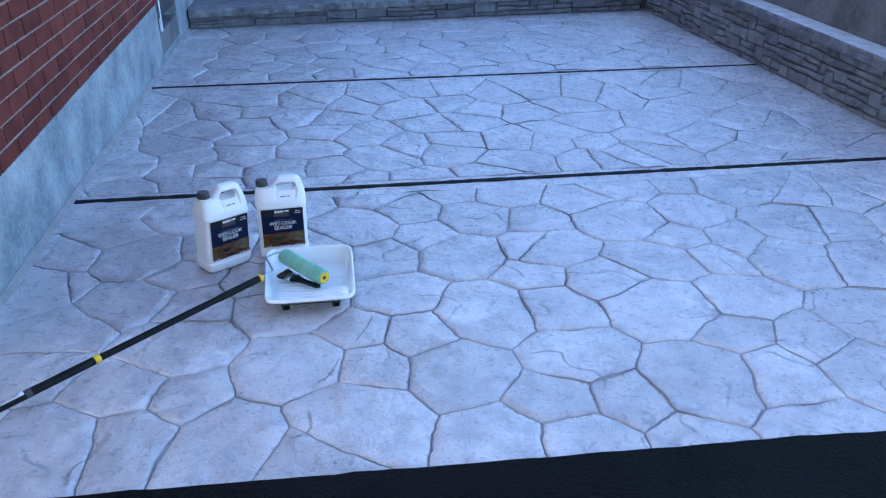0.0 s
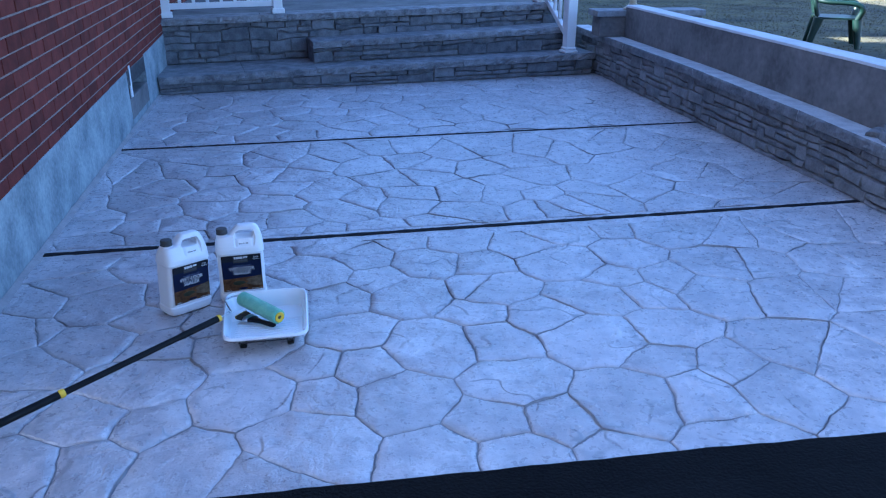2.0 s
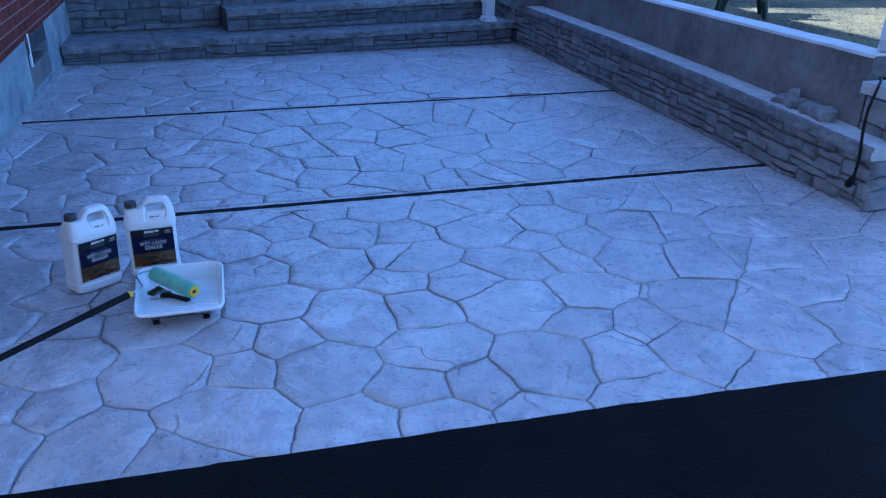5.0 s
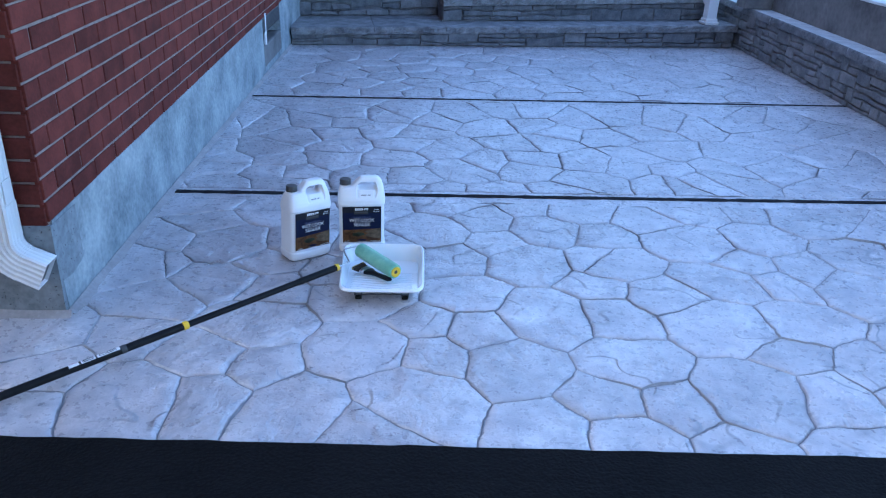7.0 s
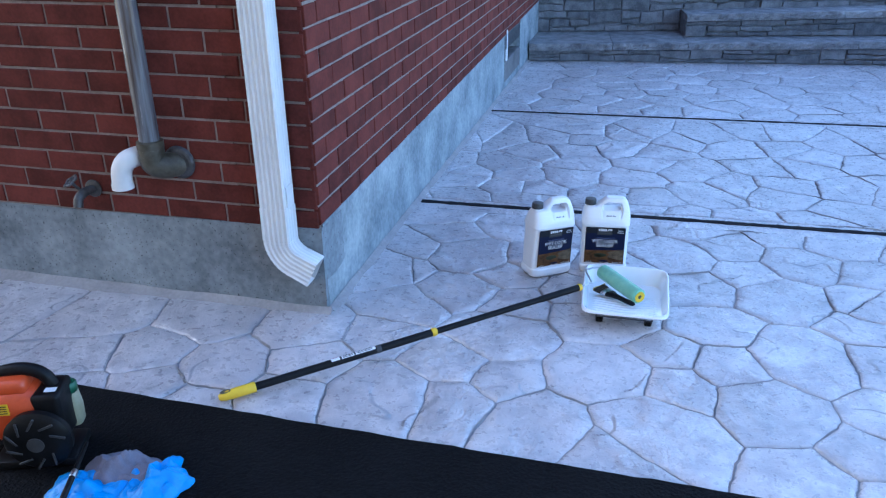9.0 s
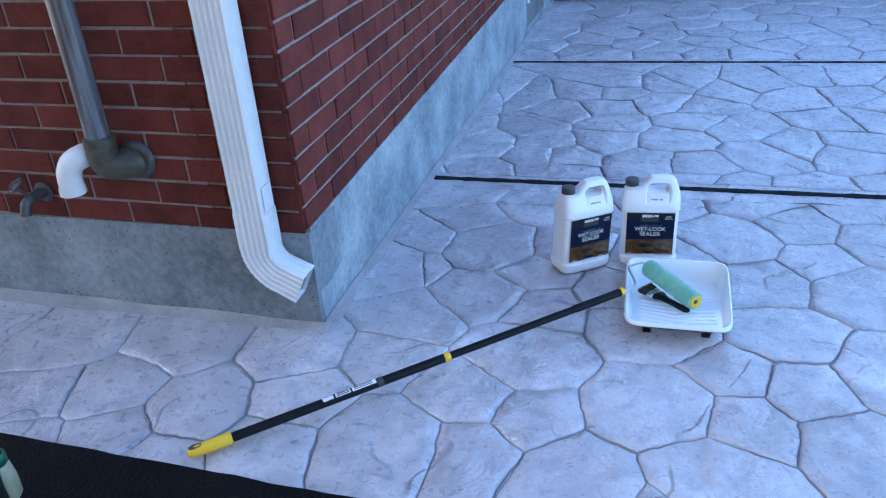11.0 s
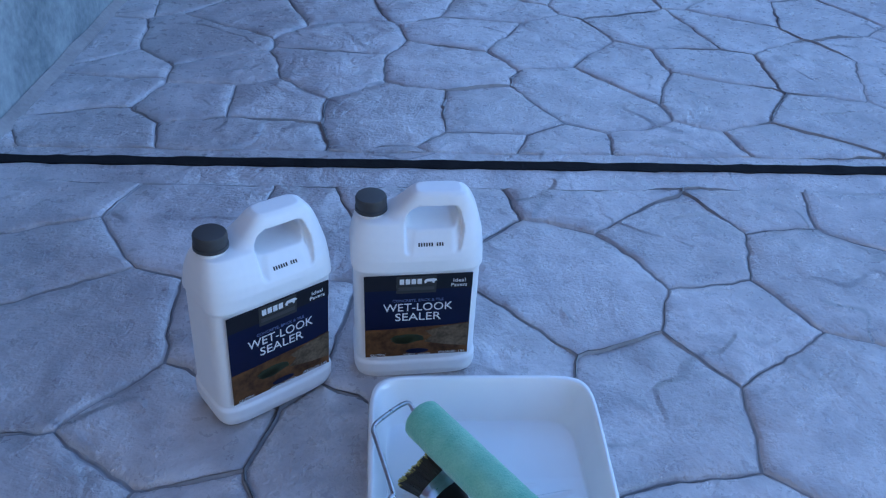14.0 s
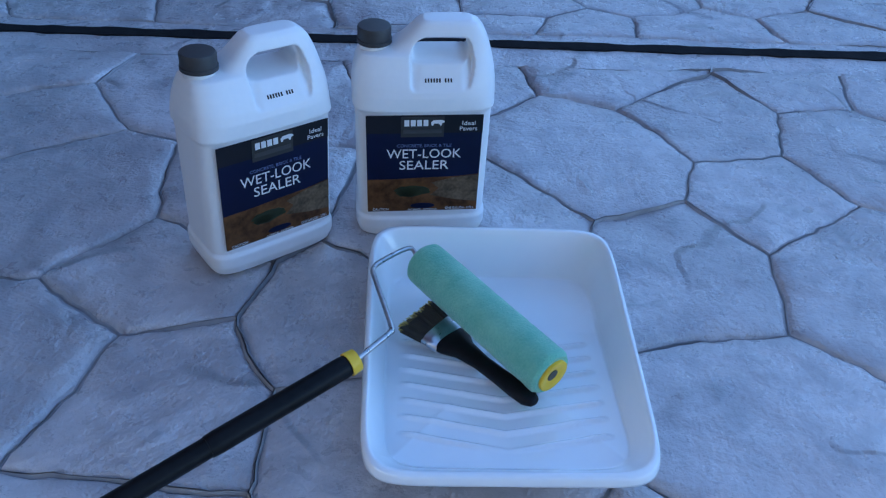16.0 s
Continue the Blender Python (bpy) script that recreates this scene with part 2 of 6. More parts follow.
M_CLOTH = material("grey_cloth", (0.13, 0.125, 0.16), (0.22, 0.21, 0.26), 0.95, 25.0, 400.0, 0.6, depth=0.002)
M_PIPE = material("weathered_vent_pipe", (0.055, 0.024, 0.008), (0.30, 0.33, 0.38), 0.24, 42.0, 90.0, 0.1, metal=0.35, stretch=(1.0, 1.0, 0.06))
M_OLIVE = material("stained_pipe_fitting", (0.03, 0.024, 0.013), (0.12, 0.112, 0.088), 0.5, 14.0, 60.0, 0.3)
M_IRON = material("dark_cast_metal", (0.05, 0.05, 0.055), (0.14, 0.14, 0.145), 0.5, 30.0, 90.0, 0.5, metal=0.6)
M_PVC = material("white_pvc", (0.7, 0.7, 0.7), (0.8, 0.8, 0.79), 0.35, 8.0, 40.0, 0.06)
M_GRASS = material("dry_lawn", (0.007, 0.010, 0.004), (0.15, 0.13, 0.055), 0.95, 0.9, 9.0, 0.5, depth=0.02, coords="World")
M_BLADE = material("grass_blade", (0.007, 0.011, 0.004), (0.15, 0.13, 0.052), 0.8, 0.9, 9.0, 0.0, coords="World", spec=0.2)
M_CHAIR = material("green_resin", (0.003, 0.016, 0.011), (0.006, 0.026, 0.018), 0.45, 10.0, 60.0, 0.06)
M_WOOD = material("raw_board", (0.3, 0.2, 0.11), (0.45, 0.33, 0.2), 0.7, 6.0, 80.0, 0.3)
M_BEIGE = material("beige_enamel", (0.3, 0.24, 0.15), (0.42, 0.34, 0.22), 0.45, 10.0, 60.0, 0.1)
M_ROOF = material("grey_shingle", (0.06, 0.06, 0.065), (0.14, 0.14, 0.145), 0.9, 6.0, 60.0, 0.8, depth=0.01, coords="World")
M_BRISTLE = material("black_bristle", (0.012, 0.012, 0.012), (0.05, 0.045, 0.03), 0.7, 60.0, 300.0, 0.6)
M_TIP = material("yellow_bristle_tip", (0.4, 0.32, 0.06), (0.55, 0.46, 0.12), 0.7, 60.0, 300.0, 0.5)
M_GLASS = material("dark_window_glass", (0.02, 0.022, 0.025), (0.03, 0.033, 0.036), 0.12, 4.0, 40.0, 0.0)
M_CLEAR = material("cloudy_clear_plastic", (0.5, 0.53, 0.56), (0.66, 0.68, 0.7), 0.15, 12.0, 60.0, 0.1)


# ---- builders ----
def mesh_from(name, bm, mat, smooth=False):
    me = bpy.data.meshes.new(name)
    bmesh.ops.recalc_face_normals(bm, faces=bm.faces[:])
    bm.to_mesh(me)
    bm.free()
    me.materials.append(mat)
    if smooth:
        me.polygons.foreach_set("use_smooth", [True] * len(me.polygons))
        me.set_sharp_from_angle(angle=radians(42))
    return me


def part(name, bm, mat, parent=None, label="", smooth=False, m=None):
    """One mesh object under a thing or under a part."""
    ob = new(name, mesh_from(name, bm, mat, smooth))
    if parent is not None:
        ob.parent = parent
    if m is not None:
        ob.matrix_basis = m
    if label:
        tagged(ob, label)
    return ob


def piece(name, me, parent, m):
    ob = new(name, me)
    ob.parent, ob.matrix_basis = parent, m
    return ob


def thing(name, m, label, category, group="", kind=""):
    ob = new(name)
    ob.matrix_basis = m
    ob.empty_display_size = 0.05
    return tagged(ob, label, category, group, kind)


def bm_box(sx, sy, sz, at=(0, 0, 0), bevel=0.0, seg=2, bm=None):
    """A box centred on at, with rounded edges."""
    bm = bm or bmesh.new()
    made = bmesh.ops.create_cube(bm, size=1.0, matrix=Matrix.Translation(at) @ Matrix.Diagonal((sx, sy, sz, 1)))
    if bevel:
        edges = list({e for v in made["verts"] for e in v.link_edges})
        bmesh.ops.bevel(bm, geom=edges, offset=bevel, segments=seg, profile=0.5, affect="EDGES")
    return bm


def bm_tube(points, r, sides=12, bm=None, caps=True, radii=None, sx=1.0):
    """A tube along points; sx flattens it sideways."""
    bm = bm or bmesh.new()
    pts = [Vector(p) for p in points]
    rings, up = [], Vector((0, 0, 1))
    for i, p in enumerate(pts):
        d = (pts[min(i + 1, len(pts) - 1)] - pts[max(i - 1, 0)]).normalized()
        if i == 0:
            a = d.cross(up if abs(d.z) < 0.95 else Vector((0, 1, 0))).normalized()
        else:
            a = (a - d * a.dot(d)).normalized()
        b = d.cross(a)
        rr = radii[i] if radii else r
        rings.append([bm.verts.new(p + (a * math.cos(k) * sx + b * math.sin(k)) * rr) for k in np.linspace(0, 2 * math.pi, sides, endpoint=False)])
    for p, q in zip(rings, rings[1:]):
        for k in range(sides):
            bm.faces.new((p[k], p[(k + 1) % sides], q[(k + 1) % sides], q[k]))
    if caps:
        bm.faces.new(rings[0][::-1])
        bm.faces.new(rings[-1])
    return bm


def bm_loft(rings, bm=None, cap0=True, cap1=True):
    """Rings of points joined by faces."""
    bm = bm or bmesh.new()
    made = [[bm.verts.new(p) for p in ring] for ring in rings]
    n = len(made[0])
    for p, q in zip(made, made[1:]):
        for k in range(n):
            bm.faces.new((p[k], p[(k + 1) % n], q[(k + 1) % n], q[k]))
    if cap0:
        bm.faces.new(made[0][::-1])
    if cap1:
        bm.faces.new(made[-1])
    return bm


def bm_lathe(profile, sides=24, bm=None, at=(0, 0, 0)):
    rings = [[(at[0] + r * math.cos(a), at[1] + r * math.sin(a), at[2] + z) for a in np.linspace(0, 2 * math.pi, sides, endpoint=False)] for r, z in profile]
    return bm_loft(rings, bm)


def smooth_path(points, steps=6):
    """A Catmull-Rom curve through points."""
    p = [Vector(q) for q in points]
    p = [2 * p[0] - p[1]] + p + [2 * p[-1] - p[-2]]
    out = []
    for i in range(1, len(p) - 2):
        for s in range(steps):
            t = s / steps
            out.append(0.5 * (2 * p[i] + (p[i + 1] - p[i - 1]) * t + (2 * p[i - 1] - 5 * p[i] + 4 * p[i + 1] - p[i + 2]) * t * t + (3 * p[i] - p[i - 1] - 3 * p[i + 1] + p[i + 2]) * t ** 3))
    return out + [p[-2]]


def text_mesh(words, size, mat, spacing=1.0, width=None):
    """Words as a thin mesh, centred, in the x-y plane."""
    cu = bpy.data.curves.new("print", "FONT")
    cu.body, cu.size, cu.align_x, cu.align_y, cu.space_character, cu.extrude, cu.resolution_u = words, size, "CENTER", "CENTER", spacing, 0.0002, 3
    ob = bpy.data.objects.new("print", cu)
    scene.collection.objects.link(ob)
    bpy.context.view_layer.update()
    me = bpy.data.meshes.new_from_object(ob.evaluated_get(bpy.context.evaluated_depsgraph_get()))
    bpy.data.objects.remove(ob)
    me.materials.clear()
    me.materials.append(mat)
    if width:
        xs = [v.co.x for v in me.vertices]
        k = width / max(1e-6, max(xs) - min(xs))
        me.transform(Matrix.Diagonal((k, 1, 1, 1)))
    return me


def outline_mesh(loops, depth, bevel, res=3):
    """A flat outline with holes, given thickness and rounded edges; x-y plane."""
    cu = bpy.data.curves.new("outline", "CURVE")
    cu.dimensions, cu.fill_mode, cu.extrude, cu.bevel_depth, cu.bevel_resolution = "2D", "BOTH", depth, bevel, res
    for loop in loops:
        sp = cu.splines.new("POLY")
        sp.points.add(len(loop) - 1)
        for q, (x, y) in zip(sp.points, loop):
            q.co = (x, y, 0, 1)
        sp.use_cyclic_u = True
    ob = bpy.data.objects.new("outline", cu)
    scene.collection.objects.link(ob)
    bpy.context.view_layer.update()
    me = bpy.data.meshes.new_from_object(ob.evaluated_get(bpy.context.evaluated_depsgraph_get()))
    bpy.data.objects.remove(ob)
    bm = bmesh.new()
    bm.from_mesh(me)
    bpy.data.meshes.remove(me)
    bmesh.ops.remove_doubles(bm, verts=bm.verts[:], dist=0.0003)
    return bm


def round_loop(points, r, n=5):
    """A polygon with its corners rounded."""
    out, k = [], len(points)
    for i in range(k):
        a, b, c = Vector(points[i - 1]), Vector(points[i]), Vector(points[(i + 1) % k])
        rr = min(r, (a - b).length * 0.45, (c - b).length * 0.45)
        p, q = b + (a - b).normalized() * rr, b + (c - b).normalized() * rr
        for s in range(n + 1):
            t = s / n
            v = p * (1 - t) ** 2 + b * 2 * t * (1 - t) + q * t * t
            out.append((v.x, v.y))
    return out


def superellipse(a, b, n=5.0, k=48):
    out = []
    for i in range(k):
        t = 2 * math.pi * i / k
        c, s = math.cos(t), math.sin(t)
        out.append((a * math.copysign(abs(c) ** (2 / n), c), b * math.copysign(abs(s) ** (2 / n), s)))
    return out


# ---- large structure: ground, driveway, paving ----
def sheet(name, x0, x1, y0, y1, z, mat, label, category, n=1, rough=0.0, thick=0.0):
    bm = bmesh.new()
    bmesh.ops.create_grid(bm, x_segments=n, y_segments=n, size=0.5)
    for v in bm.verts:
        v.co = ((x0 + x1) / 2 + v.co.x * (x1 - x0), (y0 + y1) / 2 + v.co.y * (y1 - y0), z + (rough * noise.noise(v.co * 40) if rough else 0))
    if thick:
        made = bmesh.ops.extrude_face_region(bm, geom=bm.faces[:])
        bmesh.ops.translate(bm, verts=[v for v in made["geom"] if isinstance(v, bmesh.types.BMVert)], vec=(0, 0, -thick))
    return tagged(part(name, bm, mat), label, category, kind="structure")


sheet("ground", -400, 400, -400, 400, -0.12, M_GRASS, "dry grassy ground reaching to the horizon", "ground")
sheet("lawn", 4.69, 60, -30, 60, 0.05, M_GRASS, "half-shaded dry lawn raised behind the concrete wall", "lawn", thick=0.5)
EDGE = lambda x: -0.664 - 0.0165 * x - 0.02 * max(0.0, x - 2.4)


def driveway():
    """The asphalt, whose sealed rim runs unevenly along the paving."""
    bm = bmesh.new()
    top, mid, low = [], [], []
    for i in range(241):
        x = -4.0 + i * 0.05
        top.append(bm.verts.new((x, EDGE(x) + 0.006 * noise.noise((x * 9, 0, 0)) + 0.004 * noise.noise((x * 40, 3, 0)) + 0.03 * max(0.0, noise.noise((x * 7, 8, 0)) - 0.38), 0.0055)))
        mid.append(bm.verts.new((x, EDGE(x) - 0.12, -0.004)))
        low.append(bm.verts.new((x, -14.0, -0.06)))
    for i in range(240):
        bm.faces.new((top[i], top[i + 1], mid[i + 1], mid[i]))
        bm.faces.new((mid[i], mid[i + 1], low[i + 1], low[i]))
    made = bmesh.ops.extrude_face_region(bm, geom=bm.faces[:])
    bmesh.ops.translate(bm, verts=[v for v in made["geom"] if isinstance(v, bmesh.types.BMVert)], vec=(0, 0, -0.05))
    return tagged(part("road", bm, M_ASPHALT), "freshly sealed black asphalt driveway beside the paving", "driveway", kind="structure")


driveway()
# Where the flagstones lie: centre and a weight that widens or narrows each one.
FRONT_STONES_A = [
    (3.283, -0.771, -0.029), (-0.620, -0.700, 0.000), (2.519, -0.682, 0.008), (-0.200, -0.680, 0.000), (2.135, -0.679, -0.009), (2.934, -0.653, -0.013),
    (1.826, -0.644, -0.006), (1.618, -0.612, -0.010), (1.079, -0.603, 0.005), (-0.383, -0.600, 0.000), (0.078, -0.560, 0.000), (4.600, -0.550, -0.000),
    (-2.833, -0.541, 0.000), (-2.463, -0.538, 0.001), (0.891, -0.529, 0.007), (4.200, -0.500, 0.000), (4.900, -0.500, 0.000), (5.700, -0.500, -0.000),
    (-0.700, -0.500, 0.000), (-1.480, -0.498, -0.000), (-3.758, -0.493, 0.000), (3.892, -0.493, 0.016), (-3.110, -0.483, 0.000), (0.359, -0.478, 0.013),
    (-2.154, -0.477, -0.001), (0.566, -0.467, -0.003), (2.790, -0.463, 0.009), (2.008, -0.462, -0.008), (1.189, -0.462, 0.012), (-1.826, -0.460, -0.003)]
FRONT_STONES_B = [
    (2.509, -0.457, 0.005), (-3.506, -0.453, -0.000), (1.803, -0.440, -0.010), (-0.200, -0.434, 0.000), (-0.484, -0.426, 0.000), (2.271, -0.414, 0.015),
    (3.584, -0.375, 0.013), (0.088, -0.347, 0.000), (2.713, -0.335, -0.009), (3.766, -0.331, 0.031), (3.147, -0.320, 0.012), (5.300, -0.300, 0.000),
    (0.708, -0.292, -0.011), (1.533, -0.252, 0.001), (-3.098, -0.249, -0.000), (-1.538, -0.244, 0.000), (0.525, -0.243, -0.002), (-0.799, -0.243, 0.000),
    (-1.771, -0.239, 0.003), (3.047, -0.230, 0.001), (1.276, -0.227, -0.007), (1.929, -0.221, 0.007), (-3.506, -0.219, -0.000), (2.447, -0.208, -0.013),
    (1.043, -0.208, 0.002), (-2.856, -0.204, -0.000), (4.500, -0.200, -0.000), (-1.180, -0.190, -0.000), (-2.200, -0.173, 0.000), (-3.770, -0.161, 0.000)]
FRONT_STONES_C = [
    (-0.008, -0.156, 0.000), (-2.432, -0.152, -0.000), (-0.391, -0.152, 0.000), (0.246, -0.138, -0.005), (3.560, -0.133, 0.016), (4.900, -0.100, -0.000),
    (1.448, -0.062, -0.005), (0.655, -0.035, 0.003), (1.244, -0.019, -0.013), (5.600, 0.000, -0.000), (2.280, 0.018, 0.019), (1.935, 0.026, 0.004),
    (3.883, 0.026, -0.006), (1.689, 0.029, 0.010), (2.544, 0.032, -0.016), (0.270, 0.093, -0.005), (3.599, 0.141, 0.011), (1.399, 0.183, -0.010),
    (1.008, 0.188, 0.007), (2.182, 0.190, 0.005), (4.602, 0.200, -0.001), (5.200, 0.200, 0.000), (0.674, 0.205, -0.010), (3.474, 0.241, -0.006),
    (0.450, 0.268, -0.003), (1.918, 0.268, -0.012), (3.248, 0.278, 0.005), (2.397, 0.333, 0.001), (4.445, 0.343, -0.016), (3.005, 0.354, 0.004)]
FRONT_STONES_D = [
    (0.952, 0.366, 0.004), (2.629, 0.370, -0.024), (0.080, 0.399, 0.004), (0.160, 0.421, -0.012), (0.609, 0.475, -0.008), (1.665, 0.475, -0.005),
    (3.644, 0.480, -0.016), (2.038, 0.491, -0.001), (2.868, 0.500, -0.006), (2.018, 0.505, -0.004), (3.905, 0.508, -0.001), (1.335, 0.526, -0.003),
    (3.239, 0.553, 0.015), (2.571, 0.558, -0.009), (3.142, 0.581, 0.025), (1.061, 0.596, 0.019), (4.250, 0.600, -0.000), (0.423, 0.628, 0.012),
    (0.183, 0.640, -0.008), (0.694, 0.651, 0.000), (1.519, 0.679, -0.008), (2.410, 0.744, 0.019), (2.045, 0.765, -0.009), (2.741, 0.778, 0.006),
    (1.254, 0.782, 0.020), (3.467, 0.790, -0.040), (0.318, 0.801, -0.002), (1.783, 0.838, -0.002), (3.265, 0.853, -0.008), (4.117, 0.853, -0.007)]
FRONT_STONES_E = [
    (1.479, 0.925, 0.003), (0.766, 0.941, -0.006), (3.920, 0.942, -0.003), (2.307, 0.946, 0.008), (0.541, 0.964, 0.001), (3.095, 1.003, 0.019),
    (1.009, 1.045, 0.011), (0.231, 1.064, -0.005), (2.508, 1.071, 0.012), (1.965, 1.076, 0.005), (2.790, 1.086, -0.011), (1.746, 1.099, -0.005),
    (1.349, 1.110, 0.009)]
MIDDLE_STONES_A = [
    (0.030, 1.096, 0.000), (2.533, 1.114, 0.000), (0.979, 1.118, 0.000), (2.098, 1.135, 0.000), (1.617, 1.194, 0.000), (1.262, 1.226, 0.000),
    (0.246, 1.237, 0.000), (1.963, 1.257, 0.000), (1.148, 1.270, 0.000), (0.528, 1.307, 0.000), (3.614, 1.320, 0.000), (3.467, 1.440, 0.000),
    (0.964, 1.454, 0.000), (1.147, 1.455, 0.000), (2.521, 1.456, 0.000), (2.520, 1.456, 0.000), (2.120, 1.470, 0.000), (4.096, 1.482, 0.000),
    (0.474, 1.522, 0.000), (0.543, 1.523, 0.000), (3.595, 1.549, 0.000), (2.706, 1.561, 0.000), (4.030, 1.592, 0.000), (1.434, 1.616, 0.000),
    (2.837, 1.619, 0.000), (0.160, 1.634, 0.000), (0.160, 1.635, 0.000), (1.789, 1.669, 0.000), (2.621, 1.676, 0.000), (0.475, 1.678, 0.000),
    (2.881, 1.710, 0.000), (2.361, 1.714, 0.000), (0.717, 1.750, 0.000), (1.596, 1.755, 0.000)]
MIDDLE_STONES_B = [
    (1.065, 1.768, 0.000), (3.229, 1.773, 0.000), (2.178, 1.781, 0.000), (1.834, 1.795, 0.000), (-0.007, 1.810, 0.000), (4.097, 1.824, 0.000),
    (4.074, 1.868, 0.000), (0.376, 1.881, 0.000), (3.795, 1.881, 0.000), (2.485, 1.910, 0.000), (1.352, 1.943, 0.000), (3.106, 1.946, 0.000),
    (0.742, 1.950, 0.000), (3.667, 1.975, 0.000), (2.658, 2.030, 0.000), (1.139, 2.047, 0.000), (1.821, 2.109, 0.000), (0.510, 2.117, 0.000),
    (1.944, 2.135, 0.000), (0.691, 2.191, 0.000), (1.161, 2.252, 0.000), (1.017, 2.292, 0.000), (2.372, 2.301, 0.000), (3.405, 2.335, 0.000),
    (0.056, 2.351, 0.000), (3.443, 2.364, 0.000), (0.189, 2.370, 0.000), (0.138, 2.380, 0.000), (2.091, 2.381, 0.000), (4.053, 2.402, 0.000),
    (2.615, 2.423, 0.000), (1.658, 2.448, 0.000), (-0.330, 2.461, 0.000), (0.711, 2.471, 0.000)]
MIDDLE_STONES_C = [
    (0.603, 2.473, 0.000), (1.945, 2.501, 0.000), (1.331, 2.562, 0.000), (3.026, 2.568, 0.000), (2.267, 2.622, 0.000), (3.903, 2.624, 0.000),
    (3.317, 2.630, 0.000), (0.698, 2.642, 0.000), (1.030, 2.650, 0.000), (2.847, 2.654, 0.000), (1.470, 2.672, 0.000), (2.532, 2.690, 0.000),
    (1.097, 2.702, 0.000), (2.553, 2.739, 0.000), (3.759, 2.747, 0.000), (1.846, 2.827, 0.000), (1.907, 2.830, 0.000), (4.131, 2.879, 0.000),
    (3.420, 2.916, 0.000), (0.634, 2.920, 0.000), (0.640, 2.938, 0.000), (3.374, 2.950, 0.000)]
BACK_STONES_A = [
    (0.615, 3.197, 0.000), (0.944, 3.201, 0.000), (0.080, 3.258, 0.000), (2.281, 3.274, 0.000), (1.221, 3.275, 0.000), (3.066, 3.287, 0.000),
    (1.509, 3.287, 0.000), (2.620, 3.360, 0.000), (1.960, 3.370, 0.000), (0.432, 3.375, 0.000), (0.990, 3.440, 0.000), (3.730, 3.470, 0.000),
    (4.180, 3.470, 0.000), (3.300, 3.480, 0.000), (0.180, 3.480, 0.000), (1.670, 3.510, 0.000), (2.250, 3.510, 0.000), (0.780, 3.560, 0.000),
    (2.910, 3.600, 0.000), (0.480, 3.610, 0.000), (1.240, 3.620, 0.000), (3.543, 3.653, 0.000), (1.946, 3.656, 0.000), (2.500, 3.670, 0.000),
    (1.533, 3.734, 0.000), (4.100, 3.740, 0.000), (0.087, 3.742, 0.000), (0.938, 3.778, 0.000), (2.255, 3.795, 0.000), (3.108, 3.800, 0.000)]
BACK_STONES_B = [
    (0.663, 3.820, 0.000), (3.380, 3.850, 0.000), (1.288, 3.853, 0.000), (3.728, 3.879, 0.000), (2.481, 3.951, 0.000), (1.800, 3.990, 0.000),
    (3.978, 3.996, 0.000), (2.761, 4.006, 0.000), (0.884, 4.026, 0.000), (4.268, 4.030, 0.000), (0.180, 4.040, 0.000), (1.480, 4.040, 0.000),
    (0.530, 4.050, 0.000), (1.169, 4.098, 0.000), (3.100, 4.130, 0.000), (2.110, 4.170, 0.000), (3.640, 4.170, 0.000), (2.460, 4.230, 0.000),
    (4.040, 4.230, 0.000), (0.830, 4.260, 0.000), (1.773, 4.264, 0.000), (0.238, 4.333, 0.000), (4.286, 4.355, 0.000), (1.441, 4.368, 0.000),
    (2.910, 4.410, 0.000), (3.365, 4.411, 0.000), (1.110, 4.440, 0.000), (2.314, 4.450, 0.000), (1.999, 4.499, 0.000), (0.816, 4.527, 0.000)]
BACK_STONES_C = [
    (0.530, 4.530, 0.000), (3.884, 4.540, 0.000), (3.582, 4.564, 0.000), (2.549, 4.588, 0.000), (1.700, 4.590, 0.000), (3.209, 4.631, 0.000),
    (4.121, 4.677, 0.000), (1.158, 4.681, 0.000), (0.230, 4.700, 0.000), (1.430, 4.760, 0.000), (2.340, 4.760, 0.000), (0.900, 4.770, 0.000),
    (3.800, 4.820, 0.000), (0.472, 4.824, 0.000), (2.740, 4.840, 0.000), (3.530, 4.860, 0.000), (4.190, 4.910, 0.000), (3.150, 4.920, 0.000),
    (4.020, 4.930, 0.000), (1.093, 4.944, 0.000), (0.702, 4.956, 0.000), (1.940, 4.960, 0.000), (1.632, 4.991, 0.000), (3.710, 5.046, 0.000),
    (2.220, 5.060, 0.000), (2.665, 5.096, 0.000), (3.394, 5.183, 0.000), (3.030, 5.249, 0.000), (3.846, 5.255, 0.000), (4.297, 5.320, 0.000)]

J1 = lambda x: 1.178 + 0.0225 * x
J2 = lambda x: 3.045 + 0.044 * x
STEP = lambda x: 4.93 + 0.124 * x
WALL_X = 4.36


def clip(poly, nx, ny, c):
    """The part of a convex polygon where nx*x + ny*y <= c."""
    out = []
    for i, p in enumerate(poly):
        q = poly[(i + 1) % len(poly)]
        a, b = nx * p[0] + ny * p[1] - c, nx * q[0] + ny * q[1] - c
        if a <= 0:
            out.append(p)
        if a * b < 0:
            t = a / (a - b)
            out.append((p[0] + (q[0] - p[0]) * t, p[1] + (q[1] - p[1]) * t))
    return out


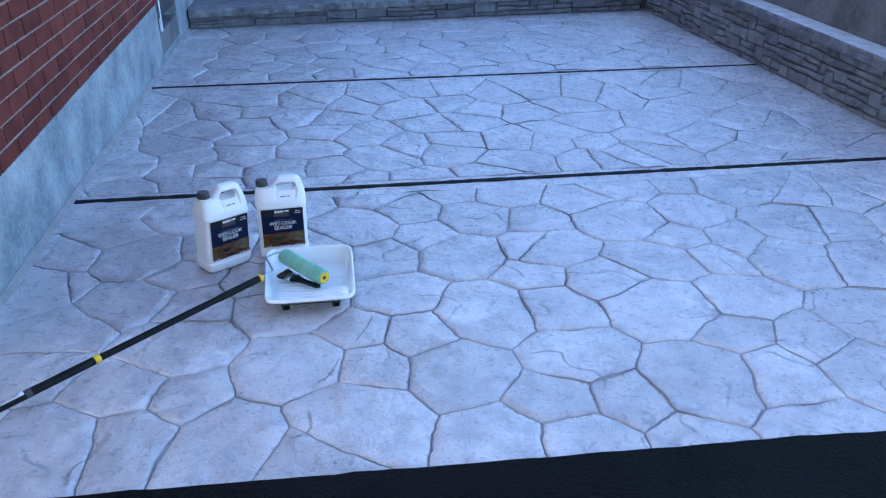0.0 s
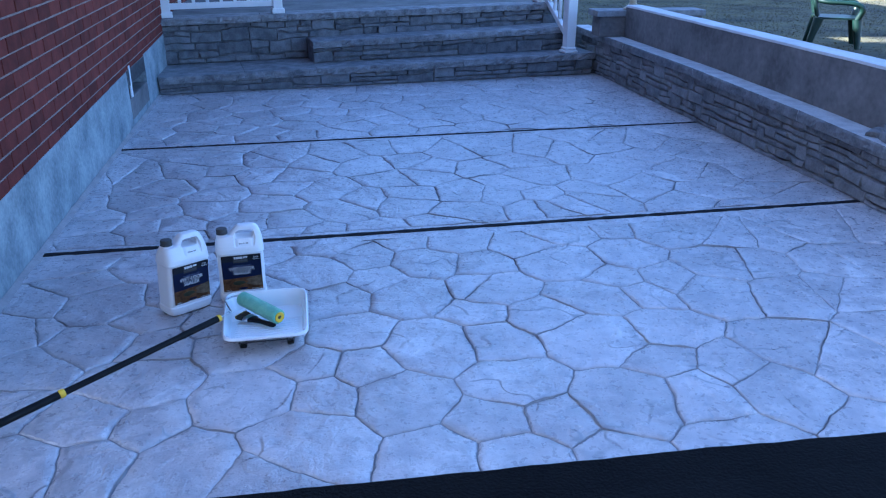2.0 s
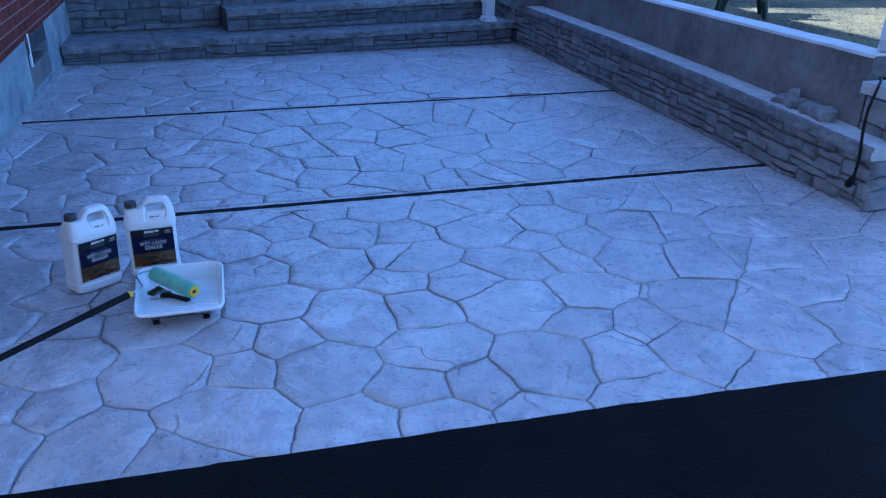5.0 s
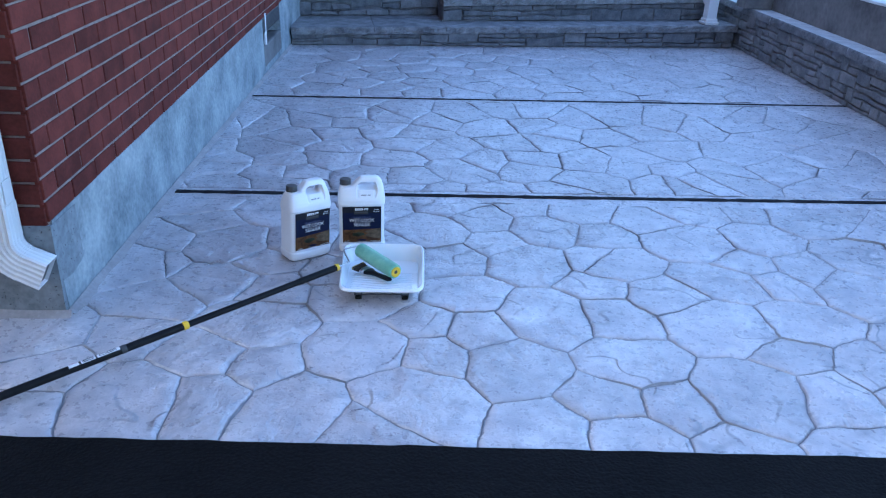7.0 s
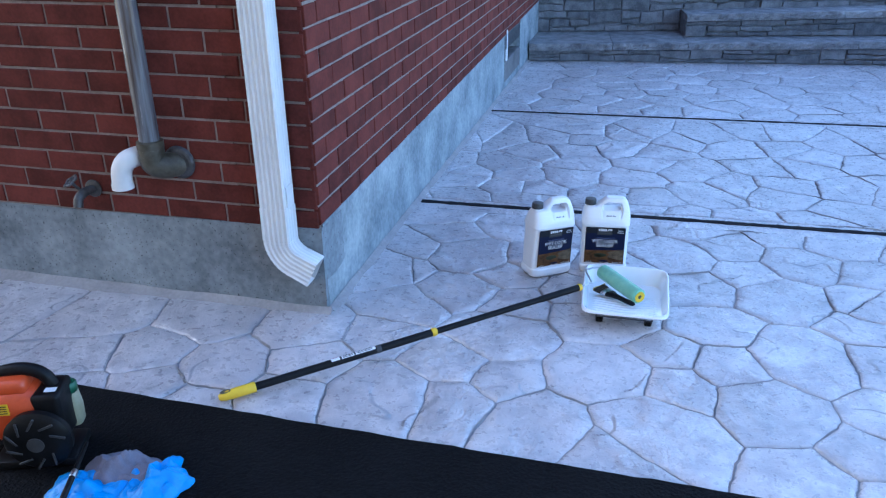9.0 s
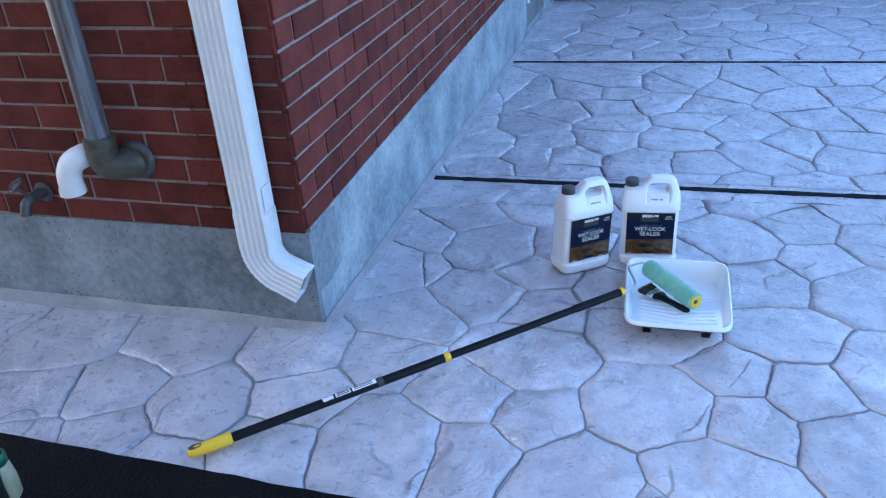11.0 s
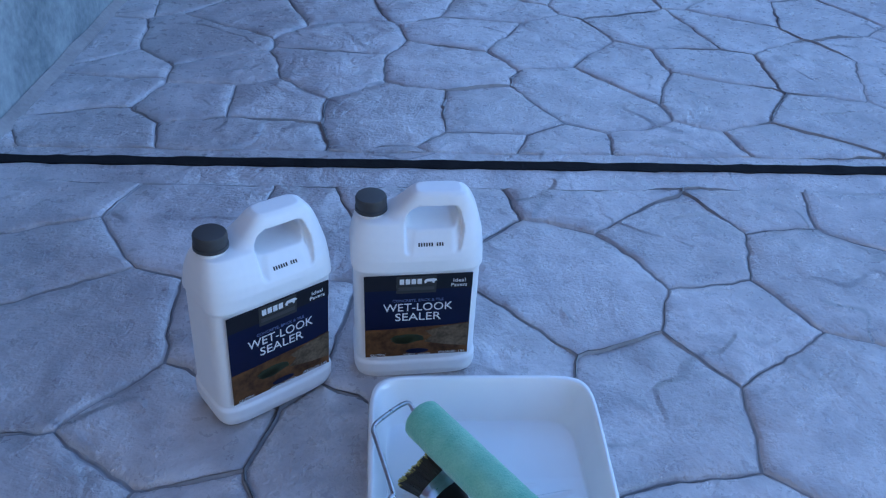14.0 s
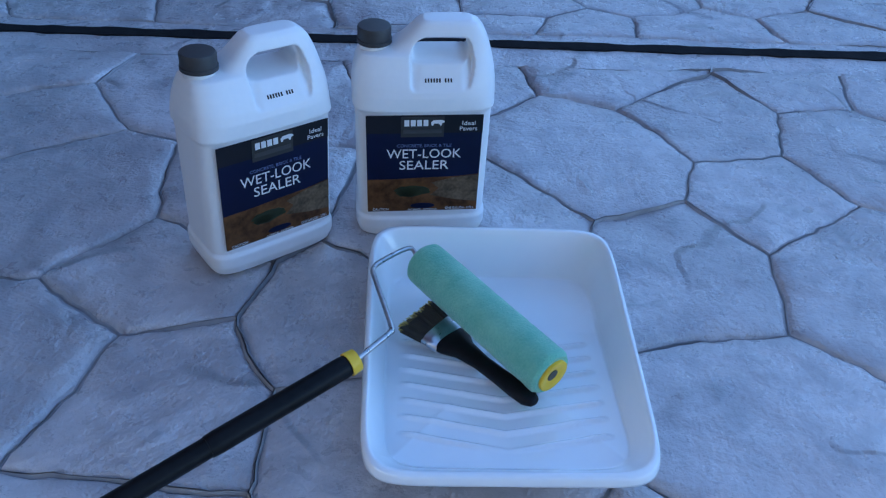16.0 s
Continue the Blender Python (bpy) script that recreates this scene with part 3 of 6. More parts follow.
def stone_mesh(poly, cx, cy):
    """One stamped stone: wavy rim, sloping edge, slightly uneven top."""
    rim = []
    for i, p in enumerate(poly):
        q = poly[(i + 1) % len(poly)]
        n = max(1, int(math.dist(p, q) / 0.018))
        for s in range(n):
            rim.append((p[0] + (q[0] - p[0]) * s / n, p[1] + (q[1] - p[1]) * s / n))
    wave = []
    for x, y in rim:
        w = noise.noise_vector((x * 8, y * 8, 1.7)) * 0.013 + noise.noise_vector((x * 32, y * 32, 4.2)) * 0.006 + noise.noise_vector((x * 85, y * 85, 2.2)) * 0.003
        wave.append((x + w.x, y + w.y))
    bm = bmesh.new()
    tilt = noise.noise_vector((cx * 5, cy * 5, 9)) * 0.012
    lift = 0.0015 * noise.noise((cx * 7, cy * 7, 2))

    def ring(gap, z, top):
        made = []
        for x, y in wave:
            d = math.hypot(x - cx, y - cy) or 1
            g = gap * (1 + 0.75 * noise.noise((x * 10, y * 10, 3))) / d
            px, py = x + (cx - x) * g, y + (cy - y) * g
            h = z * min(1.15, max(0.22, 0.74 + 0.95 * noise.noise((x * 2.3, y * 2.3, 12)))) if z < 0 else z
            if top:
                h += lift + tilt.x * (px - cx) + tilt.y * (py - cy) + 0.0016 * noise.noise((px * 14, py * 14, 5))
            made.append(bm.verts.new((px - cx, py - cy, h)))
        return made

    # the joint: a bead left by the stamp in places, a grimy groove, then the rounded shoulder
    a = ring(0.0008, -0.0095, False)
    for v in a:
        v.co.z += 0.008 * max(0.0, min(1.0, 3.0 * noise.noise(((v.co.x + cx) * 3.3, (v.co.y + cy) * 3.3, 6))))
    b, c, d, e = ring(0.0032, -0.0086, True), ring(0.0054, -0.0044, True), ring(0.0105, -0.0012, True), ring(0.036, 0.0008, True)
    k = len(a)
    for p, q, grime in ((a, b, 1), (b, c, 0), (c, d, 0), (d, e, 0)):
        for i in range(k):
            bm.faces.new((p[i], p[(i + 1) % k], q[(i + 1) % k], q[i])).material_index = grime
    mid = bm.verts.new((0, 0, lift + 0.0008))
    for i in range(k):
        bm.faces.new((e[i], e[(i + 1) % k], mid))
    me = mesh_from("stone", bm, M_STONE, True)
    me.materials.append(M_JOINT)
    return me


def paving(seeds, low, high, x0, x1, label, band=0.055, far_band=None):
    """A slab of stamped concrete with its stones, between two joint lines."""
    bm = bmesh.new()
    n = 60
    rows = []
    for k in range(5):
        rows.append([bm.verts.new((x0 + (x1 - x0) * i / n, low(x0 + (x1 - x0) * i / n) * (1 - k / 4) + high(x0 + (x1 - x0) * i / n) * k / 4, -0.0118)) for i in range(n + 1)])
    for p, q in zip(rows, rows[1:]):
        for i in range(n):
            bm.faces.new((p[i], p[i + 1], q[i + 1], q[i]))
    made = bmesh.ops.extrude_face_region(bm, geom=bm.faces[:])
    bmesh.ops.translate(bm, verts=[v for v in made["geom"] if isinstance(v, bmesh.types.BMVert)], vec=(0, 0, -0.09))
    slab = tagged(part("pavement", bm, M_JOINT), label, "paving", kind="structure")
    far_band = band if far_band is None else far_band
    lo, hi = low((x0 + x1) / 2), high((x0 + x1) / 2)
    sl, sh = (low(1) - low(0)), (high(1) - high(0))
    for i, (cx, cy, cw) in enumerate(seeds):
        poly = [(x0 + 0.01, lo - 2), (x1 - 0.01, lo - 2), (x1 - 0.01, hi + 2), (x0 + 0.01, hi + 2)]
        poly = clip(poly, sl, -1, -(low(0) + band))
        poly = clip(poly, -sh, 1, high(0) - far_band)
        for j, (ox, oy, ow) in enumerate(seeds):
            if i != j and math.hypot(ox - cx, oy - cy) < 1.3:
                poly = clip(poly, ox - cx, oy - cy, (ox * ox + oy * oy - ow - cx * cx - cy * cy + cw) / 2)
        if len(poly) < 3:
            continue
        gx, gy = sum(p[0] for p in poly) / len(poly), sum(p[1] for p in poly) / len(poly)
        poly = [(p[0], p[1]) for k, p in enumerate(poly) if math.dist(p, poly[k - 1]) > 0.012]
        if len(poly) > 2:
            piece("stone", stone_mesh(poly, gx, gy), slab, Matrix.Translation((gx, gy, 0)))
    # smooth trowelled margins along the joints
    for line, side, wide in ((low, 1, band), (high, -1, far_band)):
        if not wide:
            continue
        bm = bmesh.new()
        a, b = [], []
        for i in range(n + 1):
            x = x0 + (x1 - x0) * i / n
            a.append(bm.verts.new((x, line(x) + side * 0.004, -0.001)))
            b.append(bm.verts.new((x, line(x) + side * (wide + 0.004 + 0.004 * noise.noise((x * 12, line(0), 0))), -0.0042)))
        for i in range(n):
            bm.faces.new((a[i], a[i + 1], b[i + 1], b[i]))
        made = bmesh.ops.extrude_face_region(bm, geom=bm.faces[:])
        bmesh.ops.translate(bm, verts=[v for v in made["geom"] if isinstance(v, bmesh.types.BMVert)], vec=(0, 0, -0.004))
        part("margin", bm, M_STONE, slab)
    return slab


def joint(line, x0, x1, width, label):
    bm = bmesh.new()
    a, b = [], []
    for i in range(161):
        x = x0 + (x1 - x0) * i / 160
        w = width * (0.5 + 0.18 * noise.noise((x * 11, width, 0)) + 0.12 * noise.noise((x * 45, width, 2)))
        z = 0.002 + 0.002 * noise.noise((x * 20, 0, 7))
        a.append(bm.verts.new((x, line(x) - w, z)))
        b.append(bm.verts.new((x, line(x) + w, z)))
    for i in range(160):
        bm.faces.new((a[i], a[i + 1], b[i + 1], b[i]))
    made = bmesh.ops.extrude_face_region(bm, geom=bm.faces[:])
    bmesh.ops.translate(bm, verts=[v for v in made["geom"] if isinstance(v, bmesh.types.BMVert)], vec=(0, 0, -0.02))
    tagged(part("expansion_joint", bm, M_FILLER), label, "joint", kind="structure")


joint(J1, 0.0, WALL_X, 0.034, "rough black filler strip between the stamped slabs")
joint(J2, 0.0, WALL_X, 0.028, "thin black filler strip between the farther slabs")

# ---- house ----
COURSE, LONG, GAP = 0.0767, 0.237, 0.0095
SHEAR, BED = 0.0205, 0.012
PLINTH = 0.342
HOUSE_H, HOUSE_L, HOUSE_W = 5.0, 10.3, 10.0


def brick_mesh(length):
    bm = bmesh.new()
    w, h = (length - GAP) / 2, (COURSE - GAP) / 2
    back = [bm.verts.new(p) for p in ((-w, 0.02, -h), (w, 0.02, -h), (w, 0.02, h), (-w, 0.02, h))]
    rim = [bm.verts.new(p) for p in ((-w, -0.001, -h), (w, -0.001, -h), (w, -0.001, h), (-w, -0.001, h))]
    i = 0.003
    front = [bm.verts.new(p) for p in ((-w + i, -0.0035, -h + i), (w - i, -0.0035, -h + i), (w - i, -0.0035, h - i), (-w + i, -0.0035, h - i))]
    for p, q in ((back, rim), (rim, front)):
        for k in range(4):
            bm.faces.new((p[k], p[(k + 1) % 4], q[(k + 1) % 4], q[k]))
    bm.faces.new(front)
    return mesh_from("brick", bm, M_BRICK)


def bricks(parent, place, length, height, near, base, unit=LONG, first=1):
    """Running bond over a wall; those that near() picks are parts, the rest one part."""
    whole = brick_mesh(LONG)
    rest_v, rest_f = [], []
    local = np.array([v.co[:] for v in whole.vertices])
    faces = [tuple(p.vertices) for p in whole.polygons]
    rows = int((height - base) / COURSE)
    rng = random.Random(4)
    count = 0
    for r in range(rows):
        odd = r % 2 == first
        s = unit / 2 if odd else 0.0
        k = 0
        while True:
            a = max(0.0, s + (k - 1) * unit if odd else k * unit)
            b = min(length, (s + k * unit) if odd else (k + 1) * unit)
            k += 1
            if a >= length - 0.02:
                break
            if b - a < 0.03:
                continue
            m = place((a + b) / 2, base + (r + 0.5) * COURSE + rng.uniform(-0.001, 0.001)) @ pose(0, rng.uniform(-0.0015, 0.0015), 0, 0, 0, rng.uniform(-0.25, 0.25)) @ Matrix.Diagonal(((b - a - GAP) / (LONG - GAP), 1, 1, 1))
            if near((a + b) / 2, r) and count < 300:
                piece("brick", whole, parent, m)
                count += 1
            else:
                mm = np.array(m)
                o = len(rest_v)
                rest_v.extend((local @ mm[:3, :3].T + mm[:3, 3]).tolist())
                rest_f.extend(tuple(i + o for i in f) for f in faces)
    me = bpy.data.meshes.new("bricks")
    me.from_pydata(rest_v, [], rest_f)
    me.materials.append(M_BRICK)
    ob = new("bricks", me)
    ob.parent = parent
    tagged(ob, "red bricks laid in running bond", kind="stuff")


def house():
    t = 0.3
    side = tagged(part("wall_side", bm_box(t, HOUSE_L, HOUSE_H - 0.3, (-0.002 - t / 2, HOUSE_L / 2 + 0.006, HOUSE_H / 2 + 0.15)), M_MORTAR), "long red brick house wall over a parged foundation", "wall", kind="structure")
    front = tagged(part("wall_front", bm_box(HOUSE_W, t, HOUSE_H - 0.3, (-HOUSE_W / 2 - 0.306, 0.002 + t / 2, HOUSE_H / 2 + 0.15)), M_MORTAR), "red brick house front with a downspout at its corner", "wall", kind="structure")
    tagged(part("wall_back", bm_box(HOUSE_W, t, HOUSE_H, (-HOUSE_W / 2 - 0.31, HOUSE_L - t / 2, HOUSE_H / 2)), M_BRICK), "plain far wall of the brick house", "wall", kind="structure")
    tagged(part("wall_west", bm_box(t, HOUSE_L - 2 * t, HOUSE_H, (-HOUSE_W - 0.1, HOUSE_L / 2, HOUSE_H / 2)), M_BRICK), "plain outer wall of the brick house", "wall", kind="structure")
    bricks(side, lambda u, z: pose(0, u, z + BED * u, 0, 0, 90) @ pose(0, 0, 0, 0, -math.degrees(BED), 0), HOUSE_L, HOUSE_H - 0.2, lambda u, r: u < 4.3 and r < 15, PLINTH - 0.006, 0.2085)
    bricks(front, lambda u, z: pose(-u, 0, z + 0.01 * min(0.3, z - 0.32), 0, 0, 0), HOUSE_W, HOUSE_H, lambda u, r: u < 3.2 and r < 14, PLINTH - 0.0225, 0.2425, 0)
    # parged foundation, a little proud at its foot, with the opening of the basement window
    def foundation(name, runs, along, label):
        bm = bmesh.new()
        for u0, u1, z0, z1 in runs:
            n = max(2, int((u1 - u0) / 0.08))
            a = []
            for i in range(n + 1):
                u = u0 + (u1 - u0) * i / n
                top = PLINTH + (SHEAR * u if along else -0.012 - 0.012 * min(1, u))
                zt = top if z1 is None else z1 + SHEAR * u
                e = 0.003 * noise.noise((u * 6, along, 1))
                a.append([(u, -0.19, z0), (u, 0.014 + e, z0), (u, 0.008 + 0.5 * e, (z0 + zt) / 2), (u, 0.006 - 0.3 * e, zt), (u, -0.19, zt)])
            conv = (lambda u, d, z: (d, u, z)) if along else (lambda u, d, z: (-u, -d, z))
            rings = [[conv(*p) for p in ring] for ring in a]
            bm_loft(rings, bm)
        return tagged(part(name, bm, M_PLINTH if along else M_PITTED), label, "foundation", kind="structure")
    foundation("foundation_side", [(0.012, 3.70, -0.1, None), (3.70, 4.46, -0.1, 0.02), (4.46, HOUSE_L, -0.1, None)], True, "blue-grey parged concrete foundation with damp stains")
    foundation("foundation_front", [(-0.008, 1.0, -0.1, None), (1.0, HOUSE_W, -0.1, None)], False, "pitted grey concrete foundation under the brick front")
    # sandy fillet where paving meets the foundation
    bm = bmesh.new()
    a = []
    for i in range(101):
        u = -0.01 + 4.9 * i / 100
        w = 0.03 + 0.012 * noise.noise((u * 5, 0, 0))
        a.append([(0.012, u, -0.01), (0.014, u, 0.016 + 0.005 * noise.noise((u * 7, 2, 0))), (0.014 + w * 0.45, u, 0.008), (0.014 + w, u, -0.002), (0.014 + w, u, -0.01)])
    bm_loft(a, bm)
    tagged(part("fillet_side", bm, M_SAND, smooth=True), "narrow concrete fillet between paving and foundation", "trim", kind="structure")
    bm = bmesh.new()
    a = []
    for i in range(61):
        u = -0.03 + 4.0 * i / 60
        w = 0.035 + 0.012 * noise.noise((u * 5, 5, 0)) + 0.02 * min(1.5, u)
        a.append([(-u, -0.01, -0.01), (-u, -0.014, 0.020 + 0.010 * noise.noise((u * 4, 2, 4))), (-u, -0.014 - w * 0.4, 0.007), (-u, -0.014 - w, -0.002), (-u, -0.014 - w, -0.01)])
    bm_loft(a, bm)
    tagged(part("fillet_front", bm, M_SAND, smooth=True), "uneven concrete fillet under the house front", "trim", kind="structure")
    # roof
    roof = thing("roof", Matrix.Identity(4), "grey shingled gable roof on the brick house", "roof", kind="structure")
    for s in (1, -1):
        b = bm_box(HOUSE_W / 2 + 0.75, HOUSE_L + 0.8, 0.12)
        part("roof_slope", b, M_ROOF, roof, m=pose(-HOUSE_W / 2 - 0.15 + s * (HOUSE_W / 4 + 0.2), HOUSE_L / 2, HOUSE_H + 0.75, 0, s * 22, 0))
    # unseen wing added beyond the house, tall enough to shade the far lawn
    wing = tagged(part("wall_rear_wing", bm_box(9.6, 16.0, 7.6, (-5.3, HOUSE_L + 8.02, 3.8)), M_BRICK), "unseen brick wing added to shade the far lawn", "wall", kind="structure")
    for k in (1, -1):
        part("roof_slope", bm_box(HOUSE_W / 2 + 0.75, 16.4, 0.12), M_ROOF, wing, m=pose(-HOUSE_W / 2 - 0.15 + k * (HOUSE_W / 4 + 0.2), HOUSE_L + 8.65, 8.35, 0, k * 22, 0))
    # unseen wall, added only to cut sky light and bounce on the front
    tagged(part("wall_neighbour", bm_box(20.0, 0.3, 9.5, (-6.0, -4.6, 4.65)), M_ROOF), "unseen dark wall added to keep sky light off the house front", "wall", kind="structure")
    # basement window
    win = thing("window_1", pose(-0.05, 4.08, 0.02 + SHEAR * 4), "small white-framed basement window in the foundation", "window", kind="structure")
    part("window_frame", bm_box(0.05, 0.05, 0.20, (0.0, -0.30, 0.21), 0.004), M_WHITE, win)
    part("window_frame", bm_box(0.03, 0.05, 0.22, (-0.06, 0.35, 0.21), 0.004), M_VENEER, win)
    part("window_frame", bm_box(0.03, 0.70, 0.03, (-0.06, 0.0, 0.325), 0.004), M_VENEER, win)
    part("window_frame", bm_box(0.014, 0.045, 0.235, (0.052, -0.265, 0.225), 0.003), M_WHITE, win, "white upright strip")
    # dark panel hides the bricks and stands in for the recess's shade
    part("window_head", bm_box(0.012, 0.745, 0.115, (0.052, 0.0, 0.262), 0.003), M_IRON, win, "dark panel in place of the shaded window recess")
    part("pane", bm_box(0.008, 0.66, 0.22, (-0.07, 0.02, 0.21)), M_GLASS, win)
    part("window_sill", bm_box(0.14, 0.755, 0.16, (-0.01, 0, 0.03), 0.012), M_CONCRETE, win)


house()


# ---- stonework ----
def rock_mesh(u0, w, low, high, d, rng, mat):
    """A split-faced stone between two wavering bed lines: back rim, edge and a jagged front."""
    bm = bmesh.new()
    j = lambda s: rng.uniform(-s, s)
    n = max(2, round(w / 0.055))
    mid = (low(u0 + w / 2) + high(u0 + w / 2)) / 2
    xs = [-w / 2 + w * i / n for i in range(n + 1)]
    cut = (j(0.008), j(0.008))
    up, down = rng.uniform(-0.10, 0.05) * (high(u0) - low(u0)), rng.uniform(-0.05, 0.10) * (high(u0) - low(u0))
    def loop(inset, y, wob):
        lo, hi = [], []
        for i, x in enumerate(xs):
            u = u0 + w / 2 + x
            k = inset if i == 0 else -inset if i == n else 0.0
            lean = cut[0] if i == 0 else cut[1] if i == n else 0.0
            lo.append((x + k - lean * 0.5 + j(wob), y + j(wob), low(u) - mid + 0.002 + down + inset + j(wob * 0.6)))
            hi.append((x + k + lean * 0.5 + j(wob), y + j(wob), high(u) - mid - 0.002 + up - inset + j(wob * 0.6)))
        return [bm.verts.new(p) for p in lo + hi[::-1]]
    thin = max(0.004, high(u0 + w / 2) - low(u0 + w / 2))
    back, edge, face = loop(0.0005, 0.02, 0.0), loop(0.0015, -d * 0.4, 0.002), loop(min(0.006, thin * 0.14), -d, 0.005)
    k = len(back)
    for p, q in ((back, edge), (edge, face)):
        for i in range(k):
            bm.faces.new((p[i], p[(i + 1) % k], q[(i + 1) % k], q[i]))
    for i in range(n):
        bm.faces.new((face[i], face[i + 1], face[k - 2 - i], face[k - 1 - i]))
    return mesh_from("stone", bm, mat), mid


def veneer(parent, place, length, low, high, seed, course=(0.05, 0.085), long=(0.13, 0.36), mat=None, waver=0.4):
    """Dry-looking courses of ledgestone between the lines low(u) and high(u)."""
    rng = random.Random(seed)
    span = high(length / 2) - low(length / 2)
    n = max(1, round(span / ((course[0] + course[1]) / 2)))
    cuts = [0.0]
    for k in range(n):
        cuts.append(cuts[-1] + rng.uniform(*course))
    cuts = [c / cuts[-1] for c in cuts]
    def bed(k):
        def line(u):
            lo, hi = low(u), high(u)
            z = lo + (hi - lo) * cuts[k]
            if 0 < k < n:
                z += span / n * waver * (noise.noise((u * 3.1, k * 5.3, seed)) + 0.45 * noise.noise((u * 13, k * 5.3, seed + 0.5)))
            return z
        return line
    taken = []
    for k in range(n):
        u, ahead = 0.0, []
        while u < length - 0.01:
            over = [q for p, q in taken if p - 0.002 <= u < q]
            if over:
                u = over[0]
                continue
            room = min([p for p, q in taken if p > u] + [length]) - u
            w = rng.uniform(*long)
            if room - w < long[0] * 0.6:
                w = room
            tall = k + 1 < n and rng.random() < 0.25 and w < long[1]
            me, z = rock_mesh(u, w - 0.004, bed(k), bed(k + 2 if tall else k + 1), rng.uniform(0.014, 0.027), rng, mat or M_VENEER)
            piece("stone", me, parent, place(u + w / 2, z))
            if tall:
                ahead.append((u, u + w))
            u += w
        taken = ahead


def slab_mesh(w, d, h, rng, mat=None, split=0.5):
    """A cap slab with a split, uneven front edge; origin at the front, underneath."""
    bm = bmesh.new()
    n = max(3, int(w / 0.028))
    rings = []
    for i in range(n + 1):
        x = -w / 2 + w * i / n
        f = lambda s: rng.uniform(-s, s)
        e = 0.004 if 0 < i < n else 0.0
        rings.append([(x, d, 0), (x, 0.003 + f(e), 0), (x, f(0.009 * split), h * 0.28 + f(e)), (x, 0.001 + f(0.009 * split), h * 0.55 + f(e)), (x, 0.002 + f(0.009 * split), h * 0.82 + f(e * 0.5)), (x, 0.007 + f(e * split), h), (x, d, h)])
    bm_loft(rings, bm)
    me = mesh_from("cap_slab", bm, mat or M_CAP)
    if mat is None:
        # split fronts get the darker ledgestone: partly real tone, partly their shade painted in
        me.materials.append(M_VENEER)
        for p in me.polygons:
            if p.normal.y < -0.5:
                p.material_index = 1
    return me


SA = Vector((0.0, 4.93, 0.0))
SD = Vector((4.35, 0.54, 0.0)).normalized()
SN = Vector((-SD.y, SD.x, 0.0))
SYAW = math.degrees(math.atan2(SD.y, SD.x))


def at_step(u, v, z):
    p = SA + SD * u + SN * v
    return pose(p.x, p.y, z, 0, 0, SYAW)


def stair(name, u0, u1, v0, depth, low, top, thick, joints, seed, label, courses, over=0.03, cap=None):
    """One flight step: a core, riser stones and cap slabs."""
    mid = (u0 + u1) / 2
    rng = random.Random(seed)
    bm = bmesh.new()
    ring = []
    for u in (u0 + 0.004, u1 - 0.004):
        ring.append([tuple(SA + SD * u + SN * v + Vector((0, 0, z))) for v, z in ((v0 + 0.02, low(u) - 0.03), (v0 + 0.02, top(u) - thick - 0.001), (v0 + depth, top(u) - thick - 0.001), (v0 + depth, low(u) - 0.03))])
    bm_loft(ring, bm)
    ob = tagged(part(name, bm, M_RISER), label, "steps", kind="structure")
    veneer(ob, lambda u, z: at_step(u0 + u, v0 + 0.018, z), u1 - u0, lambda u: low(u0 + u) + 0.002, lambda u: top(u0 + u) - thick, seed, courses[0], courses[1], M_RISER)
    edges = [u0, *joints, u1 + 0.02]
    for a, b in zip(edges, edges[1:]):
        tilt = math.degrees(math.atan2(top(b) - top(a), b - a))
        piece("cap_slab", slab_mesh(b - a - 0.004, (cap or depth) + over + 0.01, thick, rng, M_TREAD, 1.0), ob, at_step((a + b) / 2, v0 - over, (top(a) + top(b)) / 2 - thick) @ pose(0, 0, 0, 0, -tilt, 0))
    return ob


T1 = lambda u: 0.158 + 0.015 * u
T2 = lambda u: 0.345 + 0.027 * u
T3 = lambda u: 0.592 + 0.018 * u
stair("steps_lower", 0.02, 4.34, 0.0, 0.70, lambda u: 0.0, T1, 0.062, [0.78, 1.45, 2.9], 11, "lowest grey stone step with flamed cap slabs", ((0.036, 0.06), (0.16, 0.42)))
stair("steps_middle", 1.46, 4.26, 0.31, 0.40, T1, T2, 0.062, [2.85], 12, "middle grey stone step with a flamed cap", ((0.045, 0.07), (0.16, 0.40)))
stair("porch", 0.03, 4.22, 0.66, 4.6, T1, T3, 0.062, [1.02, 1.28, 2.7], 13, "grey stone porch with a flamed edge under white railings", ((0.045, 0.075), (0.14, 0.34)), cap=0.28)
tagged(part("porch_floor", bm_box(4.15, 4.3, 0.05, (2.1, 2.45, -0.030), 0.004), M_CONCRETE, m=at_step(0.03, 0.66, 0.592) @ pose(0, 0, 0, 0, -1.03, 0)), "dark concrete porch floor behind the stone edge", "floor", kind="structure")

CAPZ = lambda y: 0.335 + 0.06 * min(1.0, max(0.0, (y - 0.5) / 2.2)) + 0.004 * y
RW0, RW1 = 0.50, 6.2


